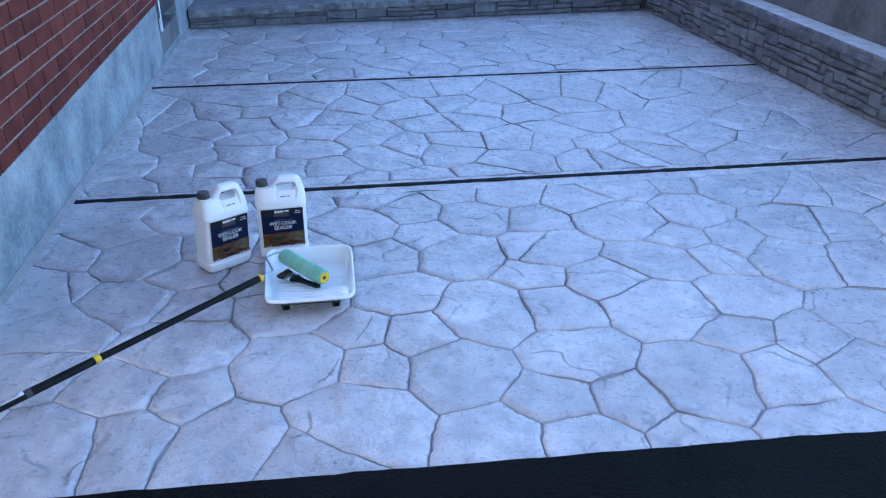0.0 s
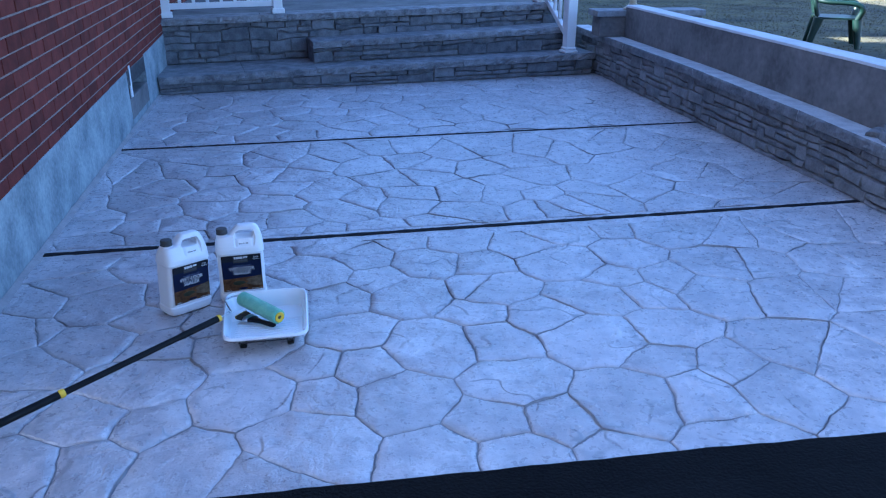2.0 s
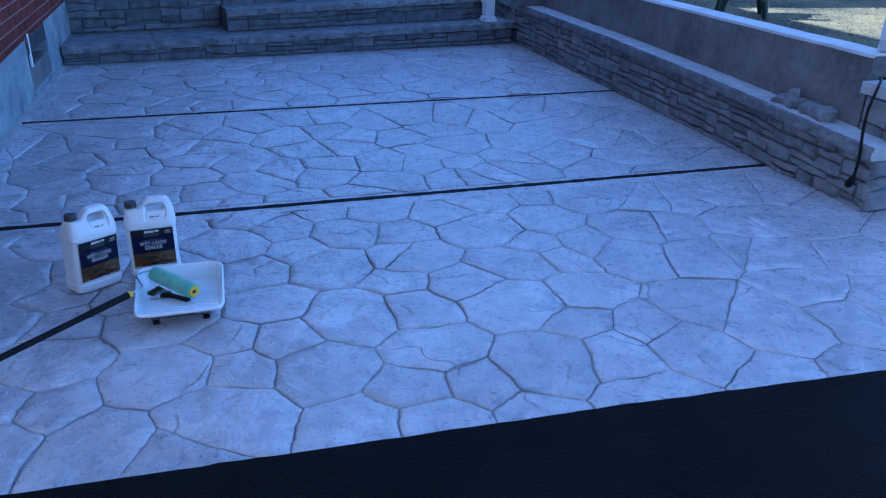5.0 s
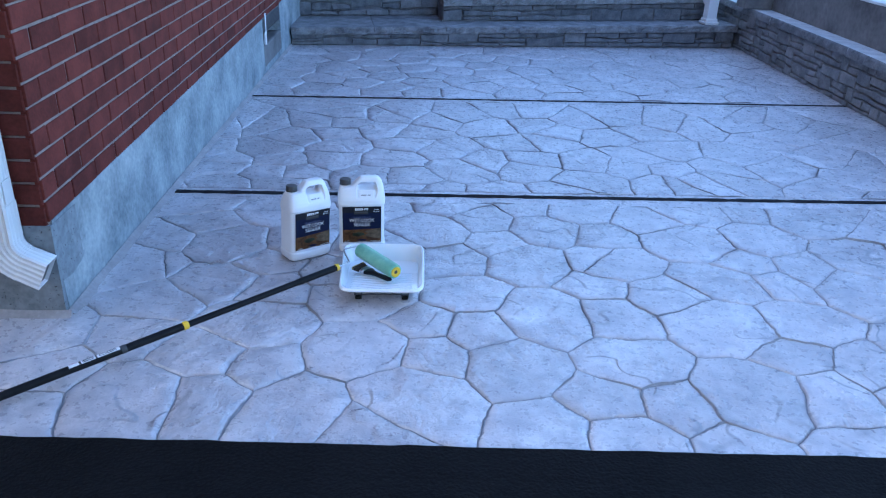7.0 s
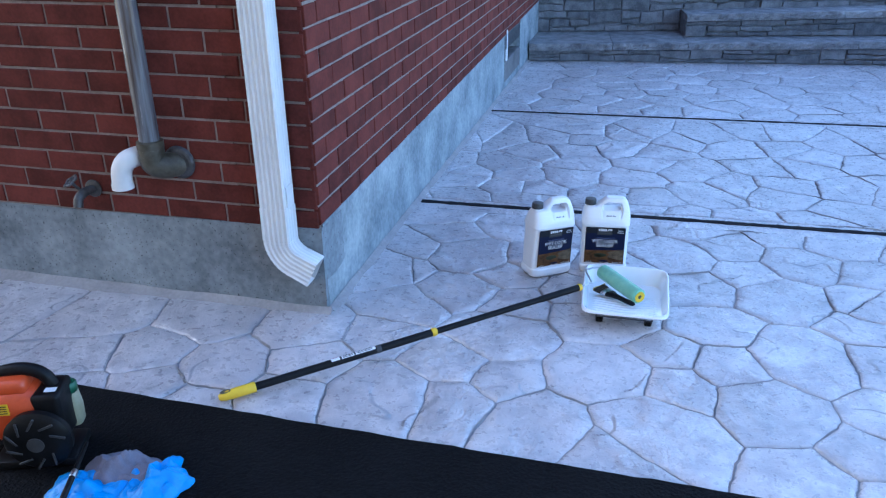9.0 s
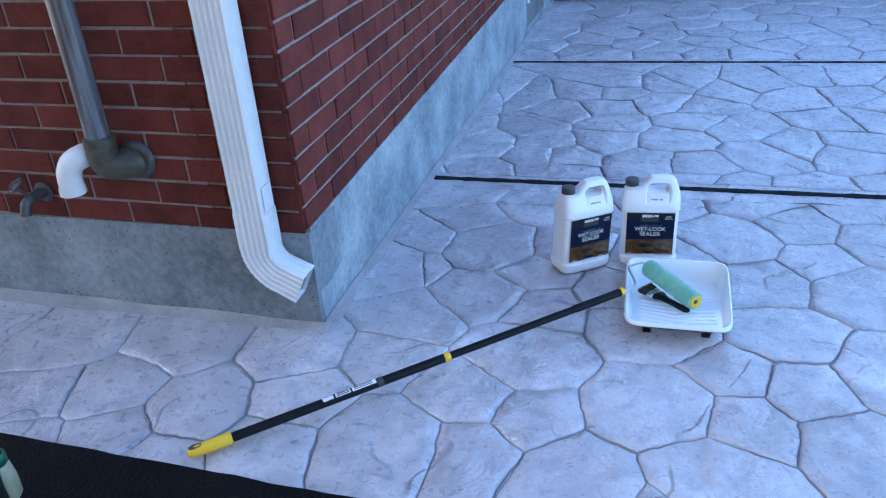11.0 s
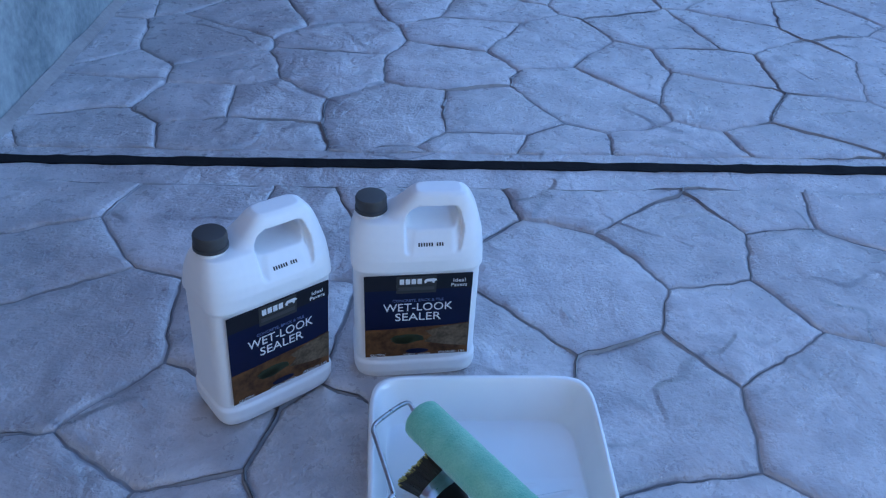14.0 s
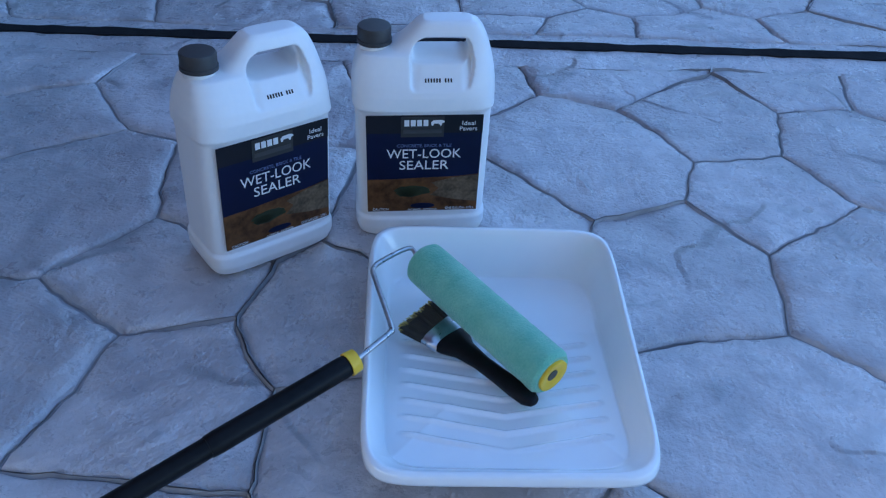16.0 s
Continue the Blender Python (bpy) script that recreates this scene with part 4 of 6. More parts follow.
def retaining_wall():
    bm = bmesh.new()
    ring = [[(WALL_X + 0.02, y, -0.05), (WALL_X + 0.02, y, CAPZ(y) - 0.072), (4.50, y, CAPZ(y) - 0.072), (4.50, y, -0.05)] for y in (RW0 + 0.01, 1.5, 2.6, RW1)]
    bm_loft(ring, bm)
    ob = tagged(part("garden_wall", bm, M_VENEER), "low grey ledgestone wall with light cap slabs along the paving", "wall", kind="structure")
    length = RW1 - RW0
    veneer(ob, lambda u, z: pose(WALL_X + 0.018, RW1 - u, z, 0, 0, -90), length, lambda u: -0.004, lambda u: CAPZ(RW1 - u) - 0.07, 21, (0.038, 0.066), (0.10, 0.30), waver=0.32)
    rng = random.Random(5)
    edges = [0.50, 0.72, 1.93, 3.34, 4.75, 6.2]
    for a, b in zip(edges, edges[1:]):
        tilt = math.degrees(math.atan2(CAPZ(b) - CAPZ(a), b - a))
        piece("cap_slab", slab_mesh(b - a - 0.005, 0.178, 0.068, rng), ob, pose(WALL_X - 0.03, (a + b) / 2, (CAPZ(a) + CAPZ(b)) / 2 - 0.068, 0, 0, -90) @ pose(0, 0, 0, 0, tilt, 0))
    # end face towards the driveway
    veneer(ob, lambda u, z: pose(WALL_X + u, RW0 + 0.008, z, 0, 0, 0), 0.15, lambda u: -0.004, lambda u: CAPZ(RW0) - 0.07, 22, (0.05, 0.09), (0.16, 0.34))
    return ob


retaining_wall()


def pillar():
    x0, x1, y0, y1, z0, z1 = 4.49, 5.05, 0.515, 0.79, 0.0, 0.535
    ob = tagged(part("pillar", bm_box(x1 - x0 - 0.04, y1 - y0 - 0.04, z1 + 0.08, ((x0 + x1) / 2, (y0 + y1) / 2, z1 / 2 - 0.06)), M_VENEER), "square ledgestone pillar ending the garden wall", "pillar", kind="structure")
    veneer(ob, lambda u, z: pose(x0 + u, y0 + 0.018, z), x1 - x0, lambda u: z0, lambda u: z1, 31, (0.05, 0.09), (0.16, 0.3))
    veneer(ob, lambda u, z: pose(x0 + 0.018, y1 - u, z, 0, 0, -90), y1 - y0, lambda u: z0, lambda u: z1, 32, (0.05, 0.09), (0.16, 0.3))
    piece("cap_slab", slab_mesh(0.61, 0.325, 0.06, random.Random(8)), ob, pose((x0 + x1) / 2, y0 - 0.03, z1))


pillar()


def concrete_wall():
    bm = bmesh.new()
    ring = []
    for y in np.linspace(0.82, 5.18, 40):
        z = 0.715 + 0.004 * noise.noise((y * 3, 0, 0))
        ring.append([(4.515, y, -0.05), (4.512, y, z - 0.008), (4.522, y, z), (4.67, y, z), (4.68, y, z - 0.008), (4.68, y, -0.05)])
    bm_loft(ring, bm)
    ob = tagged(part("concrete_wall", bm, M_CONCRETE), "stained poured concrete wall holding the raised lawn", "wall", kind="structure")
    # thin pale layer added on top, painting in the skylight that falls there
    ring = []
    for y in np.linspace(0.822, 5.178, 60):
        z, e = 0.711 + 0.004 * noise.noise((y * 3, 0, 0)), 0.003 * noise.noise((y * 14, 4, 0))
        ring.append([(4.509 + e, y, z - 0.006), (4.512 + e, y, z + 0.010), (4.526, y, z + 0.014), (4.668, y, z + 0.014), (4.683 - e, y, z + 0.010), (4.684, y, z - 0.006)])
    part("top_finish", bm_loft(ring), M_SKYTOP, ob, "pale layer carrying the skylight on the wall top")
    b = tagged(part("block_wall", bm_box(0.66, 0.22, 0.66, (5.02, 5.30, 0.28), 0.006), M_CONCRETE), "short concrete cross wall with a grey cap", "wall", kind="structure")
    part("block", bm_box(0.435, 0.22, 0.192, (4.47, 5.30, 0.514), 0.006), M_CONCRETE, b)
    part("cap_slab", bm_box(1.16, 0.27, 0.06, (4.79, 5.30, 0.642), 0.008), M_VENEER, b)


concrete_wall()


# ---- the things on the paving ----
JUG = []
LIFT = lambda z: z * 1.35 if z < 0.03 else z + 0.0105 + max(0.0, z - 0.19) * 0.03


def jug_mesh():
    """The moulded jug body: lofted sections, with the hand hole and its hollows cut out and the edges softened."""
    if JUG:
        return JUG[0]
    rings = []
    for z, xl, xr, b in ((0.0, -0.083, 0.083, 0.046), (0.003, -0.089, 0.089, 0.052), (0.012, -0.0925, 0.0925, 0.0555), (0.024, -0.0925, 0.0925, 0.0555), (0.0275, -0.0880, 0.0880, 0.0510), (0.0301, -0.0898, 0.0898, 0.0528),
                         (0.19, -0.0898, 0.0898, 0.0528), (0.1945, -0.0930, 0.0930, 0.0560), (0.212, -0.0932, 0.0932, 0.0560), (0.224, -0.0915, 0.0925, 0.0525), (0.238, -0.0885, 0.0910, 0.0460), (0.250, -0.0850, 0.0880, 0.0390),
                         (0.2575, -0.0800, 0.0860, 0.0345), (0.2605, -0.0420, 0.0850, 0.0320), (0.270, -0.0285, 0.0820, 0.0270), (0.282, -0.0160, 0.0760, 0.0225), (0.290, -0.0080, 0.0690, 0.0190), (0.2945, -0.0010, 0.0600, 0.0140)):
        z = LIFT(z)
        rings.append([((xl + xr) / 2 + x, y, z) for x, y in superellipse((xr - xl) / 2, b, 5.5 if z < 0.212 else 4.2, 64)])
    me = bpy.data.meshes.new("jug_core")
    bm = bm_loft(rings)
    bmesh.ops.recalc_face_normals(bm, faces=bm.faces[:])
    bm.to_mesh(me)
    bm.free()
    core = new("jug_core", me)
    cutters = []
    slot = round_loop([(-0.0165, LIFT(0.248)), (0.050, LIFT(0.248)), (0.058, LIFT(0.257)), (0.051, LIFT(0.276)), (-0.004, LIFT(0.275)), (-0.0155, LIFT(0.263))], 0.008)
    pocket = round_loop([(-0.0190, LIFT(0.2195)), (0.055, LIFT(0.2195)), (0.063, LIFT(0.250)), (0.055, LIFT(0.2775)), (-0.005, LIFT(0.277)), (-0.019, LIFT(0.262))], 0.009)
    for loop, side in ((slot, 0), (pocket, -1), (pocket, 1)):
        c = bmesh.new()
        rr = []
        for y in (-0.08, 0.08):
            ring = []
            for x, z in loop:
                yy = y
                if side and (y > 0) != (side > 0):
                    yy = side * (0.0535 - 0.0420 * min(1.0, max(0.0, (z - LIFT(0.2195)) / 0.030)))
                ring.append((x, yy, z))
            rr.append(ring)
        bm_loft(rr, c)
        bmesh.ops.triangulate(c, faces=c.faces[:])
        bmesh.ops.recalc_face_normals(c, faces=c.faces[:])
        cm = bpy.data.meshes.new("cutter")
        c.to_mesh(cm)
        c.free()
        cutters.append(new("cutter", cm))
        cut = core.modifiers.new("cut", "BOOLEAN")
        cut.operation, cut.object, cut.solver = "DIFFERENCE", cutters[-1], "EXACT"
    remesh = core.modifiers.new("remesh", "REMESH")
    remesh.mode, remesh.voxel_size = "VOXEL", 0.0018
    soft = core.modifiers.new("soften", "SMOOTH")
    soft.factor, soft.iterations = 0.5, 4
    bpy.context.view_layer.update()
    done = bpy.data.meshes.new_from_object(core.evaluated_get(bpy.context.evaluated_depsgraph_get()))
    for ob in (core, *cutters):
        bpy.data.objects.remove(ob)
    done.materials.clear()
    done.materials.append(M_JUG)
    done.polygons.foreach_set("use_smooth", [True] * len(done.polygons))
    done.polygons.foreach_set("material_index", [0] * len(done.polygons))
    JUG.append(done)
    return done


def sealer_jug(m, label):
    """A gallon jug: moulded body with a loop handle, screw cap and printed front label."""
    jug = thing("sealer_jug", m, label, "jug", "gallon jugs")
    body = new("body", jug_mesh())
    body.parent = jug
    # neck and ribbed screw cap
    nx = -0.062
    part("neck", bm_lathe([(0.0195, LIFT(0.245)), (0.0195, LIFT(0.270))], 28, at=(nx, 0, 0)), M_JUG, jug, smooth=True)
    bm = bmesh.new()
    rings = []
    for r, z in ((0.0202, 0.2625), (0.0222, 0.2628), (0.0222, 0.2675), (0.0207, 0.268), (0.0209, 0.2815), (0.0196, 0.2838), (0.016, 0.2842)):
        ring = []
        for k in range(72):
            t = 2 * math.pi * k / 72
            rr = r + (0.0005 if (k % 2 and 0.2675 < z < 0.2865) else 0)
            ring.append((nx + rr * math.cos(t), rr * math.sin(t), z + 0.0135))
        rings.append(ring)
    bm_loft(rings, bm)
    part("cap", bm, M_CAPGREY, jug, "dark grey ribbed screw cap", smooth=True)
    # front label, all on the side that faces -y
    y0, UP = -0.0534, 0.0120
    lab = part("label", bm_box(0.152, 0.0012, 0.152, (0.0, y0, 0.111 + UP), 0.0005), M_NAVY, jug, "navy printed label with white lettering")
    def flat(name, w, h, x, z, mat, level=1):
        return part(name, bm_box(w, 0.0006, h, (x, y0 - 0.0006 * level - 0.0002, z + UP)), mat, lab)
    flat("band", 0.152, 0.026, 0, 0.174, M_LABELDARK)
    flat("emblem_plate", 0.056, 0.030, -0.003, 0.1705, M_INK, 2)
    # brand mark drawn as plain bars and a small walking shape
    for k in range(4):
        flat("mark_bar", 0.0062, 0.0088, -0.0235 + k * 0.0082, 0.1765, M_PRINT, 3)
    bear = outline_mesh([round_loop([(-0.008, -0.004), (-0.006, -0.004), (-0.005, -0.001), (0.002, -0.001), (0.003, -0.004), (0.005, -0.004), (0.006, 0.0), (0.009, 0.0005), (0.0085, 0.003), (0.004, 0.0042), (-0.006, 0.0036), (-0.009, 0.0)], 0.001)], 0.0002, 0.0)
    for v in bear.verts:
        v.co = (v.co.x + 0.0165, y0 - 0.0022 + v.co.z, v.co.y + 0.1768 + UP)
    part("mark_shape", bear, M_PRINT, lab)
    flat("print_line", 0.05, 0.0055, -0.003, 0.164, M_CAPGREY, 3)
    def words(text, size, x, z, mat, width=None, spacing=1.0, level=2):
        me = text_mesh(text, size, mat, spacing, width)
        ob = new("lettering", me)
        ob.parent = lab
        ob.matrix_basis = pose(x, y0 - 0.0006 * level - 0.0003, z + UP, 90)
        return ob
    words("WET-LOOK", 0.0200, 0.0, 0.1290, M_PRINT, 0.099)
    words("SEALER", 0.0200, 0.0, 0.1110, M_PRINT, 0.066)
    words("CONCRETE, BRICK & TILE", 0.0066, 0.0, 0.1420, M_PRINTDIM, 0.072)
    words("Ideal", 0.0085, 0.057, 0.1755, M_PRINT, 0.017, level=3)
    words("Pavers", 0.0085, 0.057, 0.1675, M_PRINT, 0.023, level=3)
    # landscape picture along the foot of the label
    loop = [(-0.076, -0.026), (0.076, -0.026), (0.076, 0.034), (0.04, 0.030), (0.0, 0.029), (-0.04, 0.027), (-0.076, 0.027)]
    pic = outline_mesh([loop], 0.0002, 0.0)
    for v in pic.verts:
        v.co = (v.co.x, y0 - 0.0009 + v.co.z, v.co.y + 0.062 + UP)
    part("picture", pic, M_PICTURE, lab, "brown landscape print")
    far = outline_mesh([[(0.010, 0.000), (0.045, -0.008), (0.0755, -0.012), (0.0755, 0.0325), (0.040, 0.0285), (0.012, 0.0205), (0.022, 0.011)]], 0.0002, 0.0)
    for v in far.verts:
        v.co = (v.co.x, y0 - 0.0013 + v.co.z, v.co.y + 0.062 + UP)
    part("ground_print", far, M_EARTH, lab, "pale cracked earth print")
    rng = random.Random(3)
    for name, x, z, w, h, mat in (("shrub_print", -0.014, 0.070, 0.05, 0.018, M_LEAFDARK), ("shrub_print", -0.022, 0.066, 0.03, 0.014, M_LEAFDARK), ("badge_print", 0.0, 0.0445, 0.034, 0.009, M_NAVY)):
        lp = [(w / 2 * math.cos(t) * rng.uniform(0.85, 1.1), h / 2 * math.sin(t) * rng.uniform(0.8, 1.1)) for t in np.linspace(0, 2 * math.pi, 22, endpoint=False)] if name == "shrub_print" else superellipse(w / 2, h / 2, 2.0, 24)
        b = outline_mesh([lp], 0.0002, 0.0)
        for v in b.verts:
            v.co = (v.co.x + x, y0 - 0.0016 + v.co.z, v.co.y + z + UP)
        part(name, b, mat, lab)
    words("CAUTION", 0.0058, -0.058, 0.0395, M_PRINT, 0.022, level=3)
    words("INTERIOR · EXTERIOR", 0.0052, 0.0, 0.0375, M_PRINT, 0.04, level=3)
    words("ONE GALLON · 3.78 L", 0.0056, 0.052, 0.0395, M_PRINT, 0.04, level=3)
    # inked stamp in the hollow under the handle: plain strokes laid on its surface
    skin = BVHTree.FromPolygons([v.co for v in body.data.vertices], [p.vertices[:] for p in body.data.polygons])
    for k in range(10):
        if k != 6:
            spot, face, _, _ = skin.ray_cast(Vector((0.000 + k * 0.0036, -0.2, LIFT(0.2315))), Vector((0, 1, 0)))
            if spot:
                turn = face.to_track_quat("Z", "Y").to_matrix().to_4x4()
                part("stamp_stroke", bm_box(0.0021, 0.0050, 0.0006), M_INK, body, m=Matrix.Translation(spot + face * 0.0001) @ turn)
    return jug


sealer_jug(pose(0.979, 0.592, 0.0, 0, 0, 6) @ Matrix.Scale(1.025, 4), "white plastic gallon jug of sealer facing straight ahead")
sealer_jug(pose(0.755, 0.515, 0.001, -1.5, 2.2, 0) @ pose(0, 0, 0, 0, 0, 38.5) @ Matrix.Scale(1.025, 4), "white plastic gallon jug of sealer turned at an angle")


def paint_tray():
    tray = thing("paint_tray", pose(1.082, 0.272, 0.0, 0, 0, 1.2), "glossy white ribbed paint tray on wire feet", "tray")
    A, B, RIM = 0.158, 0.200, 0.076
    bm = bmesh.new()
    nu, nv = 150, 240
    grid = []
    for j in range(nv + 1):
        row = []
        for i in range(nu + 1):
            a, b = -1 + 2 * i / nu, -1 + 2 * j / nv
            a, b = 0.45 * a + 0.55 * math.sin(a * math.pi / 2), 0.45 * b + 0.55 * math.sin(b * math.pi / 2)
            m = max(abs(a), abs(b))
            k = m / (abs(a) ** 9 + abs(b) ** 9) ** (1 / 9) if m else 0
            taper = 1.0 + 0.03 * b
            x, y = a * k * A * taper, b * k * B
            d = (1 - m) * A
            t = (b + 1) / 2
            ramp = max(0.0, min(1.0, (0.66 - t) / 0.60))
            floor = 0.010 + 0.042 * ramp
            back = max(0.0, b) ** 8
            inset = max(0.0, min(1.0, (d - 0.0085) / (0.017 + 0.008 * back)))
            s = inset if 0.06 < inset < 0.94 else (inset * inset / 0.12 + 0.03 if inset <= 0.06 else 1 - (1 - inset) ** 2 / 0.12 - 0.03)
            s = max(0.0, min(1.0, s)) if inset > 0 else 0.0
            z = RIM + (floor - RIM) * s
            if d < 0.004:
                z = RIM - 0.009 * (1 - d / 0.004) ** 2
            elif d < 0.0085:
                z = RIM + 0.0008 * math.sin(math.pi * (d - 0.004) / 0.0045)
            if inset >= 1.0 and 0.13 < t < 0.64 and abs(x) < A * 0.74:
                phase = ((y - 0.22 * abs(x)) / 0.0265) % 1.0
                e = min(1.0, (0.64 - t) / 0.03, (t - 0.13) / 0.03, (A * 0.74 - abs(x)) / 0.012)
                z += 0.0048 * e * max(0.0, 1 - abs(phase - 0.5) / 0.17) ** 0.7
            row.append(bm.verts.new((x, y, z)))
        grid.append(row)
    for j in range(nv):
        for i in range(nu):
            bm.faces.new((grid[j][i], grid[j][i + 1], grid[j + 1][i + 1], grid[j + 1][i]))
    ob = part("basin", bm, M_TRAY, tray, smooth=True)
    ob.data.set_sharp_from_angle(angle=radians(80))
    sol = ob.modifiers.new("thickness", "SOLIDIFY")
    sol.thickness, sol.offset = 0.002, -1
    for sx in (-1, 1):
        part("foot", bm_box(0.024, 0.018, 0.012, (sx * 0.085, -0.125, 0.006), 0.003), M_BLACK, tray, "small dark foot")
        part("leg", bm_tube([(sx * 0.085 - 0.012, -0.150, 0.036), (sx * 0.085 - 0.012, -0.128, 0.008), (sx * 0.085 + 0.012, -0.128, 0.008), (sx * 0.085 + 0.012, -0.150, 0.036)], 0.0022, 8), M_IRON, tray)
    part("crossbar", bm_tube([(-0.10, -0.152, 0.033), (0.10, -0.152, 0.033)], 0.0022, 8), M_IRON, tray)


paint_tray()


def roller():
    """The roller with its wire frame on the extension pole, which rests on the tray's rim and the ground."""
    ob = thing("paint_roller", Matrix.Identity(4), "mint green paint roller on a black extension pole", "roller")
    a, b = Vector((0.989, 0.378, 0.088)), Vector((1.133, 0.203, 0.083))
    d = (b - a).normalized()
    side = d.cross(Vector((0, 0, 1))).normalized()
    up = side.cross(d)
    bm = bmesh.new()
    rings = []
    rng = random.Random(9)
    n = 60
    for i in range(n + 1):
        t = i / n
        c = a.lerp(b, t)
        edge = min(1.0, min(t, 1 - t) * 40)
        ring = []
        for k in range(40):
            w = 2 * math.pi * k / 40
            r = 0.0245 + 0.0040 * edge ** 0.5 + 0.0006 * noise.noise((t * 30, math.cos(w) * 3, math.sin(w) * 3)) + rng.uniform(-0.00025, 0.00025)
            ring.append(c + (side * math.cos(w) + up * math.sin(w)) * r)
        rings.append(ring)
    bm_loft(rings, bm)
    part("cover", bm, M_GREEN, ob, "fuzzy mint green roller cover", smooth=True)
    bm = bmesh.new()
    rings = []
    for off, r in ((-0.002, 0.0200), (0.0035, 0.0200), (0.0040, 0.0185), (0.0025, 0.0130), (0.0015, 0.0095), (0.0012, 0.0085), (0.0010, 0.0070), (0.0010, 0.0060)):
        rings.append([b + d * off + (side * math.cos(w) + up * math.sin(w)) * r for w in np.linspace(0, 2 * math.pi, 32, endpoint=False)])
    bm_loft(rings, bm)
    part("end_cap", bm, M_YELLOW, ob, "yellow end cap", smooth=True)
    # olive-brown disc gives the hollow's dark inside as a colour
    part("axle_hole", bm_tube([b + d * 0.0008, b + d * 0.0018], 0.0072, 20), M_OLIVE, ob, "dull disc standing for the shaded axle hole", smooth=True)
    grip = Vector((0.921, 0.198, 0.101))
    wire = [a + d * 0.01, a - d * 0.012, (0.970, 0.398, 0.092), (0.937, 0.363, 0.098), (0.929, 0.345, 0.100), (0.934, 0.325, 0.100), (0.956, 0.252, 0.100), (0.955, 0.241, 0.101), (0.948, 0.230, 0.102), grip]
    part("wire_frame", bm_tube(smooth_path(wire, 5), 0.0032, 12), M_METAL, ob, "bent zinc wire frame", smooth=True)
    end = Vector((-0.097, -0.633, 0.018))
    axis = (end - grip).normalized()
    L = (end - grip).length
    at = lambda s: grip + axis * s
    part("ferrule", bm_tube([at(-0.002), at(0.010)], 0, 20, radii=[0.0125, 0.0135]), M_YELLOW, ob, "yellow plastic ring", smooth=True)
    part("grip_sleeve", bm_tube([at(0.010), at(0.014), at(0.16), at(0.17)], 0, 20, radii=[0.0115, 0.0122, 0.0122, 0.0116]), M_BLACK, ob, "thick black sleeve", smooth=True)
    part("pole", bm_tube([at(0.165), at(L * 0.455)], 0.0108, 20), M_BLACK, ob, "glossy black pole", smooth=True)
    part("ring", bm_tube([at(L * 0.441), at(L * 0.444), at(L * 0.453), at(L * 0.456)], 0, 20, radii=[0.012, 0.0142, 0.0142, 0.012]), M_YELLOW, ob, "yellow locking ring", smooth=True)
    part("outer_pole", bm_tube([at(L * 0.454), at(L - 0.11)], 0.0128, 20), M_BLACK, ob, "glossy black outer pole", smooth=True)
    part("collar", bm_tube([at(L * 0.595), at(L * 0.598), at(L * 0.605), at(L * 0.608)], 0, 20, radii=[0.013, 0.0138, 0.0138, 0.013]), M_CAPGREY, ob, smooth=True)
    # end grip with a hanging eye
    bm = bm_tube([at(L - 0.115), at(L - 0.11), at(L - 0.05), at(L - 0.02), at(L - 0.004), at(L)], 0, 24, radii=[0.0155, 0.0165, 0.0165, 0.015, 0.011, 0.006])
    tip = part("end_grip", bm, M_YELLOW, ob, "yellow end grip with a hanging eye", smooth=True)
    eye = at(L - 0.023)
    rx = axis.cross(Vector((0, 0, 1))).normalized()
    rz = rx.cross(axis)
    bm = bmesh.new()
    bm_loft([[eye + (axis * math.cos(w) * 0.017 + rx * math.sin(w) * 0.0085) * k + rz * h for w in np.linspace(0, 2 * math.pi, 24, endpoint=False)] for k, h in ((1.0, 0.0145), (1.0, 0.0162), (0.75, 0.0162), (0.7, 0.0148))], bm)
    part("hanging_eye", bm, M_OLIVE, tip)
    # wrapped paper label with bars
    def wrap(s0, s1, mat, r, w0, w1, name, label=""):
        bm = bmesh.new()
        rings = []
        for s in (s0, s1):
            rings.append([at(s) + (rx * math.cos(w) + rz * math.sin(w)) * rr for rr in (r, r - 0.0006) for w in (np.linspace(w0, w1, 14) if rr == r else np.linspace(w1, w0, 14))])
        bm_loft(rings, bm)
        return part(name, bm, mat, ob, label)
    wrap(L * 0.61, L * 0.725, M_PRINT, 0.0133, 0.6, 2.3, "paper_label", "white paper label with unreadable print")
    wrap(L * 0.662, L * 0.666, M_INK, 0.0136, 0.6, 2.3, "label_bar")
    wrap(L * 0.698, L * 0.703, M_INK, 0.0136, 0.6, 2.3, "label_bar")
    wrap(L * 0.704, L * 0.722, material("magenta_print", (0.3, 0.02, 0.05), (0.38, 0.03, 0.07), 0.5, 10, 60, 0), 0.0136, 0.6, 1.3, "label_bar")
    for w in (0.75, 1.1, 1.5, 1.9):
        wrap(L * 0.618, L * 0.658, M_INK, 0.0136, w, w + 0.16, "label_bar")
        wrap(L * 0.669, L * 0.695, M_CAPGREY, 0.0136, w, w + 0.2, "label_bar")


roller()


